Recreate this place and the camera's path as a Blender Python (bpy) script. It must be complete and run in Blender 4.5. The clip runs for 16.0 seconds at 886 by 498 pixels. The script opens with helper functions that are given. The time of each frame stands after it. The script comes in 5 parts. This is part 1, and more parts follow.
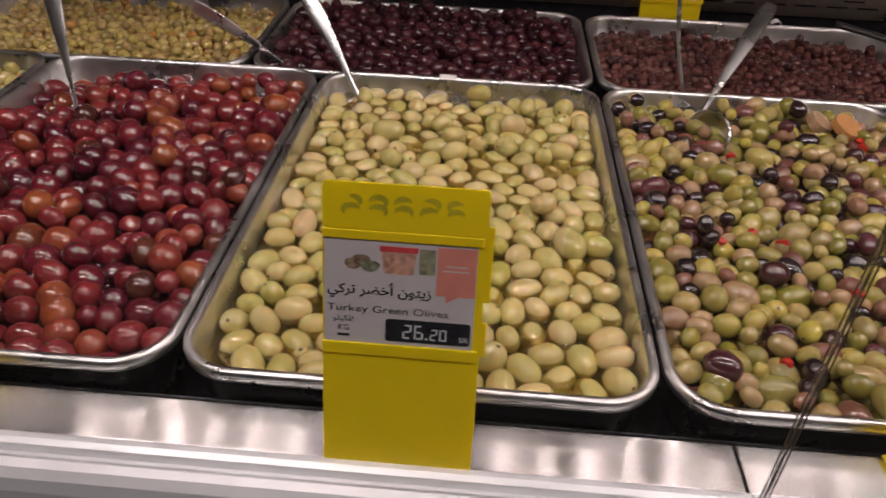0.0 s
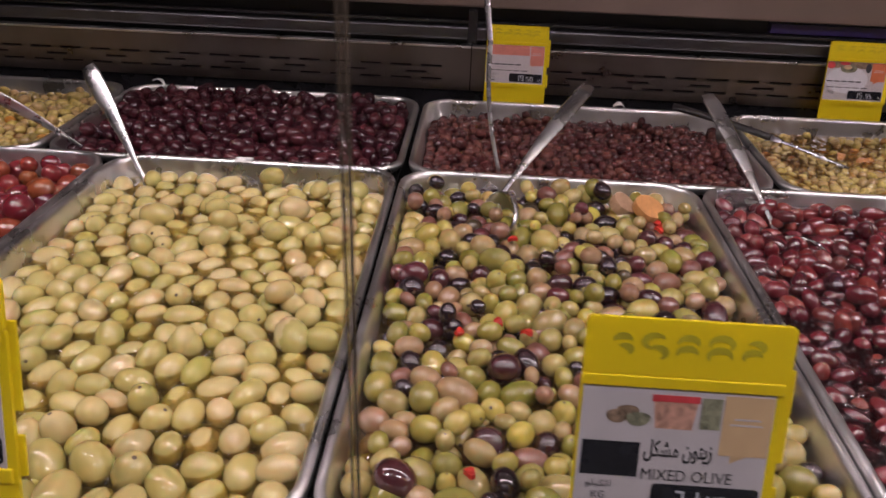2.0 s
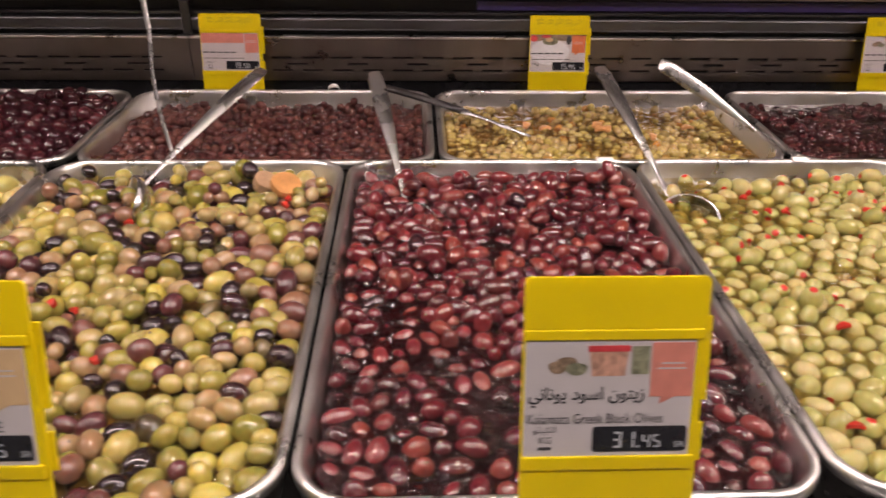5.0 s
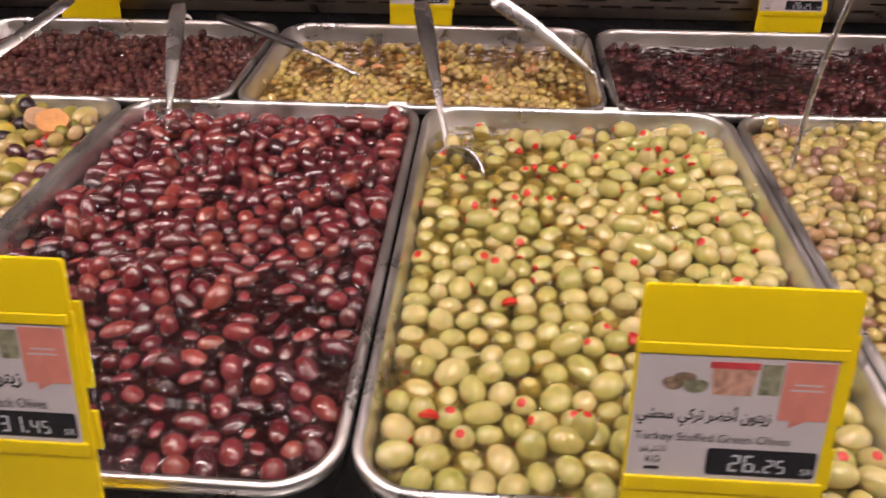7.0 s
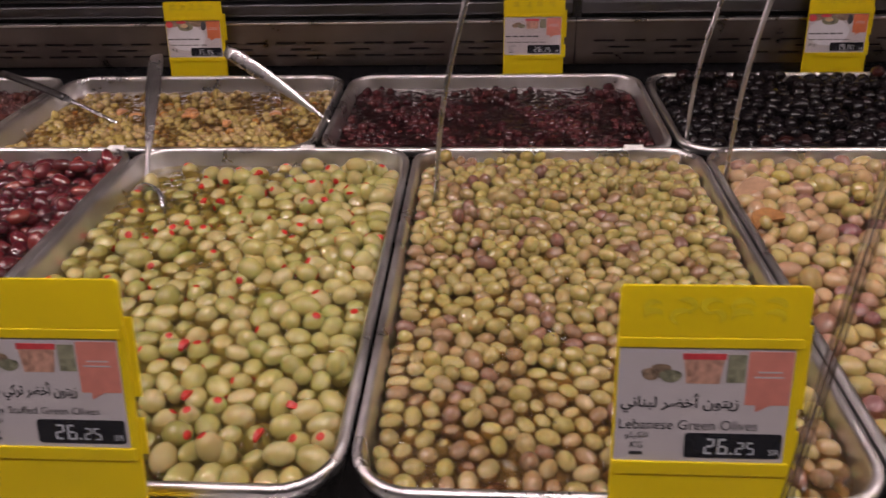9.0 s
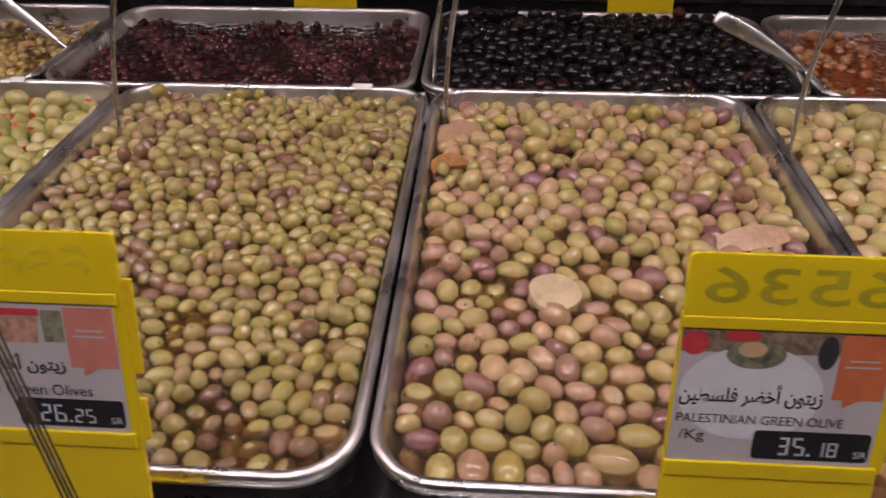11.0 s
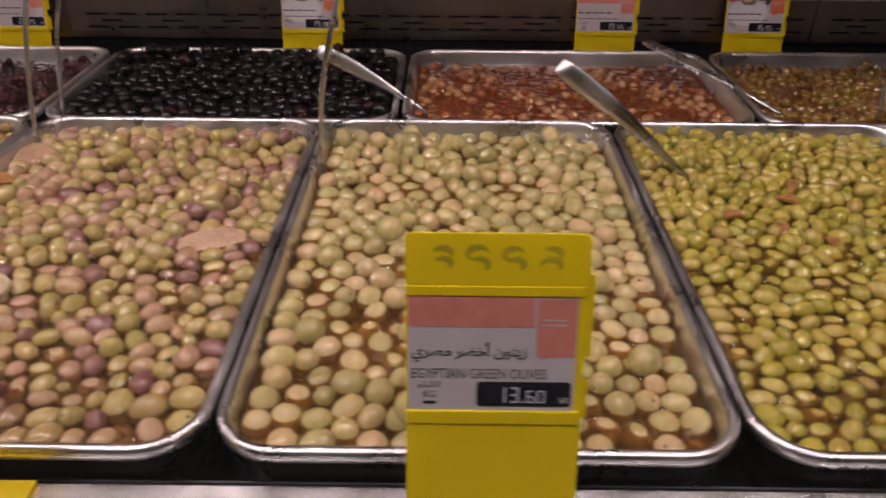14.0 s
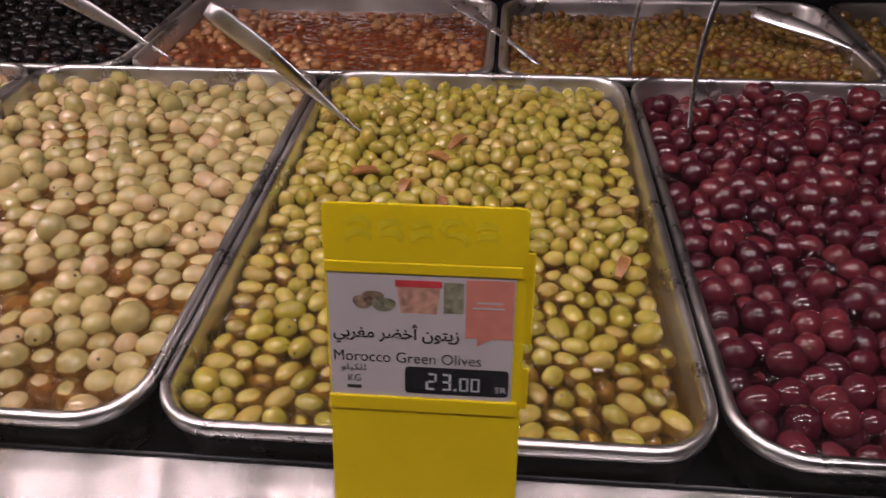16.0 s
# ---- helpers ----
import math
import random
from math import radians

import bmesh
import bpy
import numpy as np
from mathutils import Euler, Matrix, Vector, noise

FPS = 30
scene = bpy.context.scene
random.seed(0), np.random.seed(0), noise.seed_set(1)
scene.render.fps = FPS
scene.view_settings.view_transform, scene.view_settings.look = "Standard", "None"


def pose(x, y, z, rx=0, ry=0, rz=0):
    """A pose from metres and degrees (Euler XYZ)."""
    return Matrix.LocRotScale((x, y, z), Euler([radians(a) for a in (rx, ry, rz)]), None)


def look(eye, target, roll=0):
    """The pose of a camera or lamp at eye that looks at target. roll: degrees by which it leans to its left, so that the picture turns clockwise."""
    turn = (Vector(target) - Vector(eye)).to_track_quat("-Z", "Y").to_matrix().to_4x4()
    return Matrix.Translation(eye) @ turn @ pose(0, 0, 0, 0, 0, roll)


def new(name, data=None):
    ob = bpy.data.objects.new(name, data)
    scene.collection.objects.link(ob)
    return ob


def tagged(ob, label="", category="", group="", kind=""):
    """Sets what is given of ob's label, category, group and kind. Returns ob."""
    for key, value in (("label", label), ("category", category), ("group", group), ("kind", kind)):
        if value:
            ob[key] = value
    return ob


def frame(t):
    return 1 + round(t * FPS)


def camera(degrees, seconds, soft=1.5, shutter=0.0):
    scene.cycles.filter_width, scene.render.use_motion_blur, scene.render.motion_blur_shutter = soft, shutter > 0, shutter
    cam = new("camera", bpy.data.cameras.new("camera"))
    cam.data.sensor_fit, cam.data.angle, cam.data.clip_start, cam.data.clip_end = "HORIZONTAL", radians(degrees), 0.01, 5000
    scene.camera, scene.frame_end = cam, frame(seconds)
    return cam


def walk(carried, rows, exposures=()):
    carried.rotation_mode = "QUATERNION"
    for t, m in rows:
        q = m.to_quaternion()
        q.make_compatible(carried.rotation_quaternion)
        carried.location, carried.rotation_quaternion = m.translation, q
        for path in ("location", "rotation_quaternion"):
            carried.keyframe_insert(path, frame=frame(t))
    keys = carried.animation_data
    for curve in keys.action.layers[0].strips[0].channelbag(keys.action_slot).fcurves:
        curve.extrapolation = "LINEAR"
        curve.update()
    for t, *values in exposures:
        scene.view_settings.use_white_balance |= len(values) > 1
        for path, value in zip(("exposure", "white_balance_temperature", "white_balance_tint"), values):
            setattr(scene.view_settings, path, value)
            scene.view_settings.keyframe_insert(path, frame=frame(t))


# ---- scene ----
cam = camera(62.0, 16.0, soft=1.5, shutter=0.35)
PATH = [
    (0, (0.008, -0.014, 1.312), (-0.081, 1.605, 0.141), 2.3),
    (0.1, (0.018, -0.011, 1.31), (-0.072, 1.606, 0.136), 2.3),
    (0.2, (0.027, -0.007, 1.307), (-0.063, 1.607, 0.129), 2.3),
    (0.3, (0.037, -0.003, 1.304), (-0.055, 1.607, 0.121), 2.3),
    (0.4, (0.046, 0.003, 1.3), (-0.048, 1.606, 0.109), 2.3),
    (0.5, (0.056, 0.009, 1.296), (-0.044, 1.604, 0.094), 2.3),
    (0.6, (0.066, 0.017, 1.291), (-0.043, 1.6, 0.074), 2.2),
    (0.7, (0.075, 0.026, 1.286), (-0.046, 1.596, 0.052), 2.1),
    (0.8, (0.084, 0.035, 1.281), (-0.049, 1.593, 0.033), 1.8),
    (0.9, (0.094, 0.045, 1.277), (-0.05, 1.593, 0.019), 1.7),
    (1, (0.103, 0.054, 1.276), (-0.044, 1.598, 0.014), 1.6),
    (1.1, (0.112, 0.062, 1.278), (-0.017, 1.608, 0.016), 1.7),
    (1.2, (0.122, 0.069, 1.281), (0.034, 1.621, 0.023), 1.9),
    (1.3, (0.133, 0.074, 1.286), (0.095, 1.635, 0.036), 2.2),
    (1.4, (0.145, 0.077, 1.289), (0.149, 1.652, 0.057), 2.4),
    (1.5, (0.159, 0.078, 1.291), (0.18, 1.674, 0.085), 2.5),
    (1.6, (0.175, 0.077, 1.29), (0.189, 1.706, 0.13), 2.5),
    (1.7, (0.193, 0.073, 1.289), (0.19, 1.744, 0.19), 2.6),
    (1.8, (0.212, 0.068, 1.287), (0.186, 1.778, 0.251), 2.7),
    (1.9, (0.231, 0.062, 1.286), (0.18, 1.801, 0.299), 2.7),
    (2, (0.248, 0.057, 1.285), (0.177, 1.806, 0.318), 2.3),
    (2.1, (0.264, 0.052, 1.285), (0.175, 1.799, 0.316), 1.7),
    (2.2, (0.278, 0.048, 1.286), (0.172, 1.791, 0.31), 1.1),
    (2.3, (0.29, 0.045, 1.288), (0.169, 1.781, 0.303), 0.5),
    (2.4, (0.301, 0.041, 1.289), (0.17, 1.771, 0.293), 0.1),
    (2.5, (0.312, 0.038, 1.29), (0.178, 1.761, 0.283), -0.1),
    (2.6, (0.322, 0.035, 1.291), (0.19, 1.751, 0.273), -0.1),
    (2.7, (0.332, 0.031, 1.291), (0.203, 1.742, 0.264), -0.2),
    (2.8, (0.341, 0.028, 1.292), (0.215, 1.735, 0.257), -0.2),
    (2.9, (0.349, 0.024, 1.293), (0.226, 1.728, 0.253), -0.2),
    (3, (0.357, 0.021, 1.294), (0.237, 1.724, 0.253), -0.2),
    (3.1, (0.364, 0.018, 1.296), (0.247, 1.723, 0.257), -0.2),
    (3.2, (0.372, 0.017, 1.297), (0.257, 1.725, 0.263), -0.2),
    (3.3, (0.38, 0.017, 1.297), (0.269, 1.728, 0.268), -0.2),
    (3.4, (0.388, 0.017, 1.297), (0.284, 1.732, 0.273), -0.2),
    (3.5, (0.397, 0.017, 1.297), (0.301, 1.735, 0.277), -0.1),
    (3.6, (0.407, 0.017, 1.297), (0.32, 1.738, 0.281), -0.1),
    (3.7, (0.417, 0.017, 1.297), (0.341, 1.741, 0.285), 0.0),
    (3.8, (0.428, 0.017, 1.297), (0.364, 1.743, 0.288), 0.1),
    (3.9, (0.439, 0.018, 1.297), (0.387, 1.746, 0.291), 0.2),
    (4, (0.451, 0.018, 1.297), (0.412, 1.748, 0.294), 0.2),
    (4.1, (0.464, 0.018, 1.296), (0.438, 1.75, 0.297), 0.3),
    (4.2, (0.477, 0.019, 1.296), (0.465, 1.752, 0.299), 0.4),
    (4.3, (0.491, 0.019, 1.296), (0.493, 1.754, 0.301), 0.5),
    (4.4, (0.506, 0.02, 1.296), (0.521, 1.756, 0.303), 0.6),
    (4.5, (0.522, 0.021, 1.295), (0.549, 1.758, 0.304), 0.6),
    (4.6, (0.538, 0.021, 1.295), (0.577, 1.759, 0.306), 0.7),
    (4.7, (0.555, 0.022, 1.294), (0.606, 1.761, 0.307), 0.8),
    (4.8, (0.573, 0.024, 1.294), (0.634, 1.762, 0.307), 0.8),
    (4.9, (0.592, 0.025, 1.293), (0.662, 1.764, 0.308), 0.9),
    (5, (0.612, 0.026, 1.293), (0.688, 1.765, 0.308), 0.9),
    (5.1, (0.633, 0.028, 1.292), (0.714, 1.767, 0.307), 1.0),
    (5.2, (0.654, 0.03, 1.291), (0.739, 1.769, 0.307), 1.0),
    (5.3, (0.677, 0.032, 1.29), (0.763, 1.771, 0.306), 1.0),
    (5.4, (0.7, 0.039, 1.287), (0.781, 1.768, 0.286), 1.2),
    (5.5, (0.724, 0.05, 1.284), (0.792, 1.758, 0.245), 1.4),
    (5.6, (0.747, 0.06, 1.282), (0.801, 1.745, 0.206), 1.5),
    (5.7, (0.769, 0.068, 1.281), (0.809, 1.731, 0.171), 1.3),
    (5.8, (0.79, 0.073, 1.28), (0.814, 1.718, 0.143), 1.0),
    (5.9, (0.808, 0.077, 1.28), (0.817, 1.707, 0.12), 0.7),
    (6, (0.825, 0.08, 1.28), (0.817, 1.699, 0.105), 0.3),
    (6.1, (0.839, 0.082, 1.28), (0.814, 1.694, 0.096), -0.0),
    (6.2, (0.852, 0.083, 1.28), (0.809, 1.691, 0.091), -0.3),
    (6.3, (0.863, 0.084, 1.281), (0.805, 1.689, 0.089), -0.5),
    (6.4, (0.875, 0.084, 1.282), (0.802, 1.688, 0.089), -0.6),
    (6.5, (0.889, 0.084, 1.284), (0.802, 1.687, 0.091), -0.6),
    (6.6, (0.905, 0.084, 1.286), (0.807, 1.688, 0.096), -0.5),
    (6.7, (0.922, 0.083, 1.29), (0.816, 1.692, 0.106), -0.4),
    (6.8, (0.941, 0.081, 1.293), (0.829, 1.697, 0.119), -0.3),
    (6.9, (0.961, 0.08, 1.296), (0.844, 1.703, 0.133), -0.2),
    (7, (0.98, 0.08, 1.299), (0.861, 1.71, 0.146), -0.2),
    (7.1, (0.999, 0.08, 1.301), (0.879, 1.716, 0.156), -0.3),
    (7.2, (1.018, 0.081, 1.303), (0.898, 1.72, 0.164), -0.4),
    (7.3, (1.036, 0.082, 1.305), (0.917, 1.724, 0.17), -0.6),
    (7.4, (1.054, 0.083, 1.306), (0.936, 1.727, 0.174), -0.8),
    (7.5, (1.072, 0.083, 1.308), (0.955, 1.729, 0.178), -1.0),
    (7.6, (1.09, 0.083, 1.31), (0.973, 1.73, 0.182), -1.2),
    (7.7, (1.108, 0.082, 1.311), (0.992, 1.73, 0.185), -1.4),
    (7.8, (1.127, 0.08, 1.313), (1.011, 1.73, 0.188), -1.6),
    (7.9, (1.147, 0.077, 1.314), (1.03, 1.728, 0.191), -1.7),
    (8, (1.168, 0.074, 1.316), (1.052, 1.725, 0.194), -1.7),
    (8.1, (1.191, 0.07, 1.317), (1.077, 1.722, 0.196), -1.6),
    (8.2, (1.215, 0.065, 1.319), (1.107, 1.718, 0.2), -1.3),
    (8.3, (1.239, 0.059, 1.32), (1.137, 1.715, 0.204), -0.9),
    (8.4, (1.262, 0.053, 1.321), (1.165, 1.714, 0.21), -0.6),
    (8.5, (1.283, 0.047, 1.321), (1.188, 1.714, 0.22), -0.5),
    (8.6, (1.301, 0.041, 1.321), (1.203, 1.716, 0.233), -0.6),
    (8.7, (1.317, 0.036, 1.32), (1.212, 1.72, 0.247), -0.8),
    (8.8, (1.331, 0.031, 1.318), (1.22, 1.724, 0.259), -1.1),
    (8.9, (1.346, 0.028, 1.315), (1.23, 1.727, 0.267), -1.4),
    (9, (1.361, 0.027, 1.312), (1.246, 1.729, 0.268), -1.6),
    (9.1, (1.378, 0.028, 1.308), (1.27, 1.73, 0.263), -1.8),
    (9.2, (1.397, 0.03, 1.303), (1.3, 1.731, 0.256), -2.1),
    (9.3, (1.418, 0.034, 1.299), (1.333, 1.733, 0.247), -2.3),
    (9.4, (1.441, 0.04, 1.294), (1.366, 1.735, 0.236), -2.4),
    (9.5, (1.467, 0.047, 1.289), (1.399, 1.738, 0.224), -2.4),
    (9.6, (1.495, 0.056, 1.285), (1.428, 1.742, 0.211), -2.2),
    (9.7, (1.523, 0.066, 1.281), (1.454, 1.746, 0.197), -1.7),
    (9.8, (1.55, 0.076, 1.278), (1.477, 1.749, 0.184), -1.2),
    (9.9, (1.574, 0.085, 1.276), (1.498, 1.752, 0.173), -0.7),
    (10, (1.593, 0.092, 1.274), (1.517, 1.753, 0.163), -0.2),
    (10.1, (1.606, 0.096, 1.273), (1.534, 1.753, 0.156), 0.2),
    (10.2, (1.615, 0.097, 1.273), (1.547, 1.751, 0.15), 0.3),
    (10.3, (1.624, 0.097, 1.273), (1.555, 1.747, 0.145), 0.3),
    (10.4, (1.634, 0.097, 1.273), (1.563, 1.744, 0.14), 0.3),
    (10.5, (1.645, 0.096, 1.273), (1.569, 1.74, 0.136), 0.2),
    (10.6, (1.655, 0.096, 1.273), (1.575, 1.736, 0.132), 0.1),
    (10.7, (1.667, 0.095, 1.273), (1.581, 1.732, 0.127), 0.1),
    (10.8, (1.678, 0.094, 1.274), (1.586, 1.728, 0.123), -0.0),
    (10.9, (1.69, 0.093, 1.274), (1.591, 1.724, 0.119), -0.2),
    (11, (1.703, 0.092, 1.274), (1.596, 1.719, 0.116), -0.3),
    (11.1, (1.715, 0.091, 1.274), (1.6, 1.715, 0.112), -0.4),
    (11.2, (1.728, 0.09, 1.274), (1.605, 1.71, 0.108), -0.6),
    (11.3, (1.741, 0.089, 1.275), (1.61, 1.706, 0.105), -0.7),
    (11.4, (1.755, 0.088, 1.275), (1.615, 1.702, 0.102), -0.9),
    (11.5, (1.768, 0.087, 1.275), (1.62, 1.697, 0.098), -1.0),
    (11.6, (1.781, 0.085, 1.275), (1.626, 1.693, 0.095), -1.1),
    (11.7, (1.795, 0.084, 1.275), (1.633, 1.688, 0.092), -1.3),
    (11.8, (1.808, 0.083, 1.276), (1.64, 1.684, 0.089), -1.4),
    (11.9, (1.822, 0.082, 1.276), (1.648, 1.68, 0.086), -1.5),
    (12, (1.835, 0.08, 1.276), (1.657, 1.676, 0.083), -1.6),
    (12.1, (1.849, 0.079, 1.276), (1.667, 1.672, 0.08), -1.6),
    (12.2, (1.862, 0.078, 1.276), (1.678, 1.668, 0.077), -1.7),
    (12.3, (1.875, 0.077, 1.276), (1.69, 1.665, 0.074), -1.7),
    (12.4, (1.888, 0.076, 1.276), (1.705, 1.662, 0.071), -1.6),
    (12.5, (1.902, 0.074, 1.275), (1.723, 1.659, 0.069), -1.5),
    (12.6, (1.918, 0.071, 1.275), (1.743, 1.659, 0.072), -1.4),
    (12.7, (1.935, 0.066, 1.276), (1.764, 1.66, 0.081), -1.3),
    (12.8, (1.954, 0.061, 1.277), (1.789, 1.665, 0.094), -1.2),
    (12.9, (1.974, 0.055, 1.278), (1.816, 1.672, 0.112), -1.1),
    (13, (1.994, 0.049, 1.279), (1.845, 1.681, 0.132), -0.9),
    (13.1, (2.014, 0.043, 1.28), (1.877, 1.691, 0.155), -0.6),
    (13.2, (2.034, 0.038, 1.28), (1.911, 1.702, 0.177), -0.3),
    (13.3, (2.052, 0.033, 1.281), (1.946, 1.71, 0.196), -0.1),
    (13.4, (2.07, 0.029, 1.282), (1.98, 1.716, 0.21), 0.2),
    (13.5, (2.086, 0.026, 1.283), (2.013, 1.717, 0.217), 0.3),
    (13.6, (2.1, 0.024, 1.285), (2.043, 1.715, 0.219), 0.3),
    (13.7, (2.114, 0.022, 1.287), (2.071, 1.713, 0.221), 0.3),
    (13.8, (2.129, 0.021, 1.289), (2.099, 1.712, 0.222), 0.2),
    (13.9, (2.146, 0.02, 1.29), (2.127, 1.711, 0.222), 0.2),
    (14, (2.167, 0.02, 1.291), (2.157, 1.71, 0.221), 0.4),
    (14.1, (2.192, 0.023, 1.289), (2.19, 1.708, 0.212), 0.7),
    (14.2, (2.221, 0.03, 1.284), (2.225, 1.706, 0.193), 1.1),
    (14.3, (2.252, 0.039, 1.279), (2.261, 1.703, 0.168), 1.5),
    (14.4, (2.282, 0.049, 1.274), (2.294, 1.699, 0.144), 1.9),
    (14.5, (2.31, 0.058, 1.272), (2.324, 1.697, 0.125), 2.0),
    (14.6, (2.335, 0.064, 1.272), (2.35, 1.694, 0.114), 1.9),
    (14.7, (2.357, 0.068, 1.274), (2.373, 1.693, 0.108), 1.6),
    (14.8, (2.378, 0.07, 1.276), (2.394, 1.692, 0.106), 1.2),
    (14.9, (2.398, 0.071, 1.277), (2.413, 1.692, 0.106), 0.8),
    (15, (2.419, 0.071, 1.278), (2.429, 1.692, 0.106), 0.5),
    (15.1, (2.442, 0.07, 1.278), (2.443, 1.691, 0.107), 0.4),
    (15.2, (2.465, 0.068, 1.279), (2.453, 1.69, 0.109), 0.4),
    (15.3, (2.489, 0.065, 1.279), (2.461, 1.688, 0.11), 0.5),
    (15.4, (2.511, 0.063, 1.279), (2.466, 1.686, 0.112), 0.6),
    (15.5, (2.531, 0.062, 1.279), (2.468, 1.685, 0.112), 0.6),
    (15.6, (2.548, 0.062, 1.279), (2.468, 1.684, 0.111), 0.5),
    (15.7, (2.563, 0.062, 1.279), (2.465, 1.682, 0.11), 0.3),
    (15.8, (2.576, 0.062, 1.278), (2.461, 1.68, 0.107), -0.0),
    (15.9, (2.588, 0.063, 1.278), (2.456, 1.678, 0.105), -0.4),
    (16, (2.599, 0.063, 1.277), (2.451, 1.675, 0.102), -0.8),
]
EXPOSURES = ((0.0, -1.10, 6500, 9), (1.0, -1.25, 6600, 11), (1.5, -1.23, 6400, 16), (2.0, -0.86, 6150, 16), (3.2, -0.80, 6250, 16), (5.3, -0.30, 6900, 12), (7.0, -0.31, 6800, 15),
             (8.0, -0.98, 6550, 17), (10.0, -0.98, 6450, 18), (12.4, -1.06, 6250, 16), (14.0, -1.01, 6500, 18), (16.0, -0.91, 6450, 19))
walk(cam, [(t, look(eye, target, roll)) for t, eye, target, roll in PATH], EXPOSURES)

from functools import lru_cache

# ---- light ----
world = bpy.data.worlds.new("store_world")
scene.world = world
world.use_nodes = True
world.node_tree.nodes["Background"].inputs[0].default_value = (0.9, 0.85, 0.8, 1)
world.node_tree.nodes["Background"].inputs[1].default_value = 0.002


def area_lamp(name, m, sx, sy, watts, colour):
    data = bpy.data.lights.new(name, "AREA")
    data.shape, data.size, data.size_y, data.energy, data.color = "RECTANGLE", sx, sy, watts, colour
    ob = new(name, data)
    ob.matrix_world = m
    return ob


CEIL_W = 35.0
for lx in (-0.75, 1.25, 3.25):
    area_lamp("ceiling_panel_light", pose(lx, -0.55, 2.955), 1.2, 0.13, CEIL_W, (1.0, 0.885, 0.87))

# ---- materials ----


def material(name):
    m = bpy.data.materials.new(name)
    m.use_nodes = True
    return m, m.node_tree.nodes, m.node_tree.links, m.node_tree.nodes["Principled BSDF"]


def node(nodes, kind, **values):
    n = nodes.new(kind)
    for k, v in values.items():
        n.inputs[k].default_value = v
    return n


def ramp(nodes, stops):
    n = nodes.new("ShaderNodeValToRGB")
    e = n.color_ramp.elements
    while len(e) < len(stops):
        e.new(0.5)
    for el, (p, c) in zip(e, stops):
        el.position, el.color = p, (*c, 1)
    return n


@lru_cache(None)
def plain(name, colour, rough=0.5, metal=0.0, scale=40.0, vary=0.12, bump=0.05, spec=0.5, coat=0.0):
    """A surface with grain at two scales, in its colour, gloss and relief."""
    m, nodes, links, b = material(name)
    co = nodes.new("ShaderNodeTexCoord")
    n1 = node(nodes, "ShaderNodeTexNoise", Scale=scale, Detail=6.0)
    n2 = node(nodes, "ShaderNodeTexNoise", Scale=scale * 0.12, Detail=3.0)
    links.new(co.outputs["Object"], n1.inputs["Vector"])
    links.new(co.outputs["Object"], n2.inputs["Vector"])
    mix = nodes.new("ShaderNodeMath")
    mix.operation = "ADD"
    links.new(n1.outputs["Fac"], mix.inputs[0])
    links.new(n2.outputs["Fac"], mix.inputs[1])
    lo = tuple(max(0.0, c * (1 - vary)) for c in colour)
    hi = tuple(min(1.0, c * (1 + vary)) for c in colour)
    half = node(nodes, "ShaderNodeMath")
    half.operation = "MULTIPLY"
    half.inputs[1].default_value = 0.5
    links.new(mix.outputs[0], half.inputs[0])
    r = ramp(nodes, ((0.35, lo), (0.65, hi)))
    links.new(half.outputs[0], r.inputs[0])
    links.new(r.outputs[0], b.inputs["Base Color"])
    rr = nodes.new("ShaderNodeMapRange")
    rr.inputs["To Min"].default_value, rr.inputs["To Max"].default_value = max(0.03, rough * 0.75), min(1.0, rough * 1.3)
    links.new(n2.outputs["Fac"], rr.inputs["Value"])
    links.new(rr.outputs[0], b.inputs["Roughness"])
    b.inputs["Metallic"].default_value = metal
    b.inputs["Specular IOR Level"].default_value = spec
    b.inputs["Coat Weight"].default_value = coat
    if bump:
        bp = node(nodes, "ShaderNodeBump", Strength=bump, Distance=0.001)
        links.new(n1.outputs["Fac"], bp.inputs["Height"])
        links.new(bp.outputs[0], b.inputs["Normal"])
    return m


def steel(name, colour, rough, stretch, scratch=0.25, smudge=1.0):
    """Brushed metal: fine grain drawn out along one axis, smudges, a few dents."""
    m, nodes, links, b = material(name)
    co = nodes.new("ShaderNodeTexCoord")
    mp = nodes.new("ShaderNodeMapping")
    mp.inputs["Scale"].default_value = stretch
    links.new(co.outputs["Object"], mp.inputs["Vector"])
    fine = node(nodes, "ShaderNodeTexNoise", Scale=1.0, Detail=4.0)
    links.new(mp.outputs[0], fine.inputs["Vector"])
    blot = node(nodes, "ShaderNodeTexNoise", Scale=14.0, Detail=5.0, Roughness=0.65)
    links.new(co.outputs["Object"], blot.inputs["Vector"])
    r = ramp(nodes, ((0.3, tuple(c * (1 - 0.28 * smudge) for c in colour)), (0.7, colour)))
    links.new(blot.outputs["Fac"], r.inputs[0])
    links.new(r.outputs[0], b.inputs["Base Color"])
    b.inputs["Metallic"].default_value = 1.0
    rr = nodes.new("ShaderNodeMapRange")
    rr.inputs["From Min"].default_value, rr.inputs["From Max"].default_value = 0.3, 0.7
    rr.inputs["To Min"].default_value, rr.inputs["To Max"].default_value = rough * (1 - 0.3 * smudge), rough * (1 + 0.4 * smudge)
    links.new(blot.outputs["Fac"], rr.inputs["Value"])
    links.new(rr.outputs[0], b.inputs["Roughness"])
    bp = node(nodes, "ShaderNodeBump", Strength=scratch, Distance=0.0004)
    links.new(fine.outputs["Fac"], bp.inputs["Height"])
    links.new(bp.outputs[0], b.inputs["Normal"])
    return m


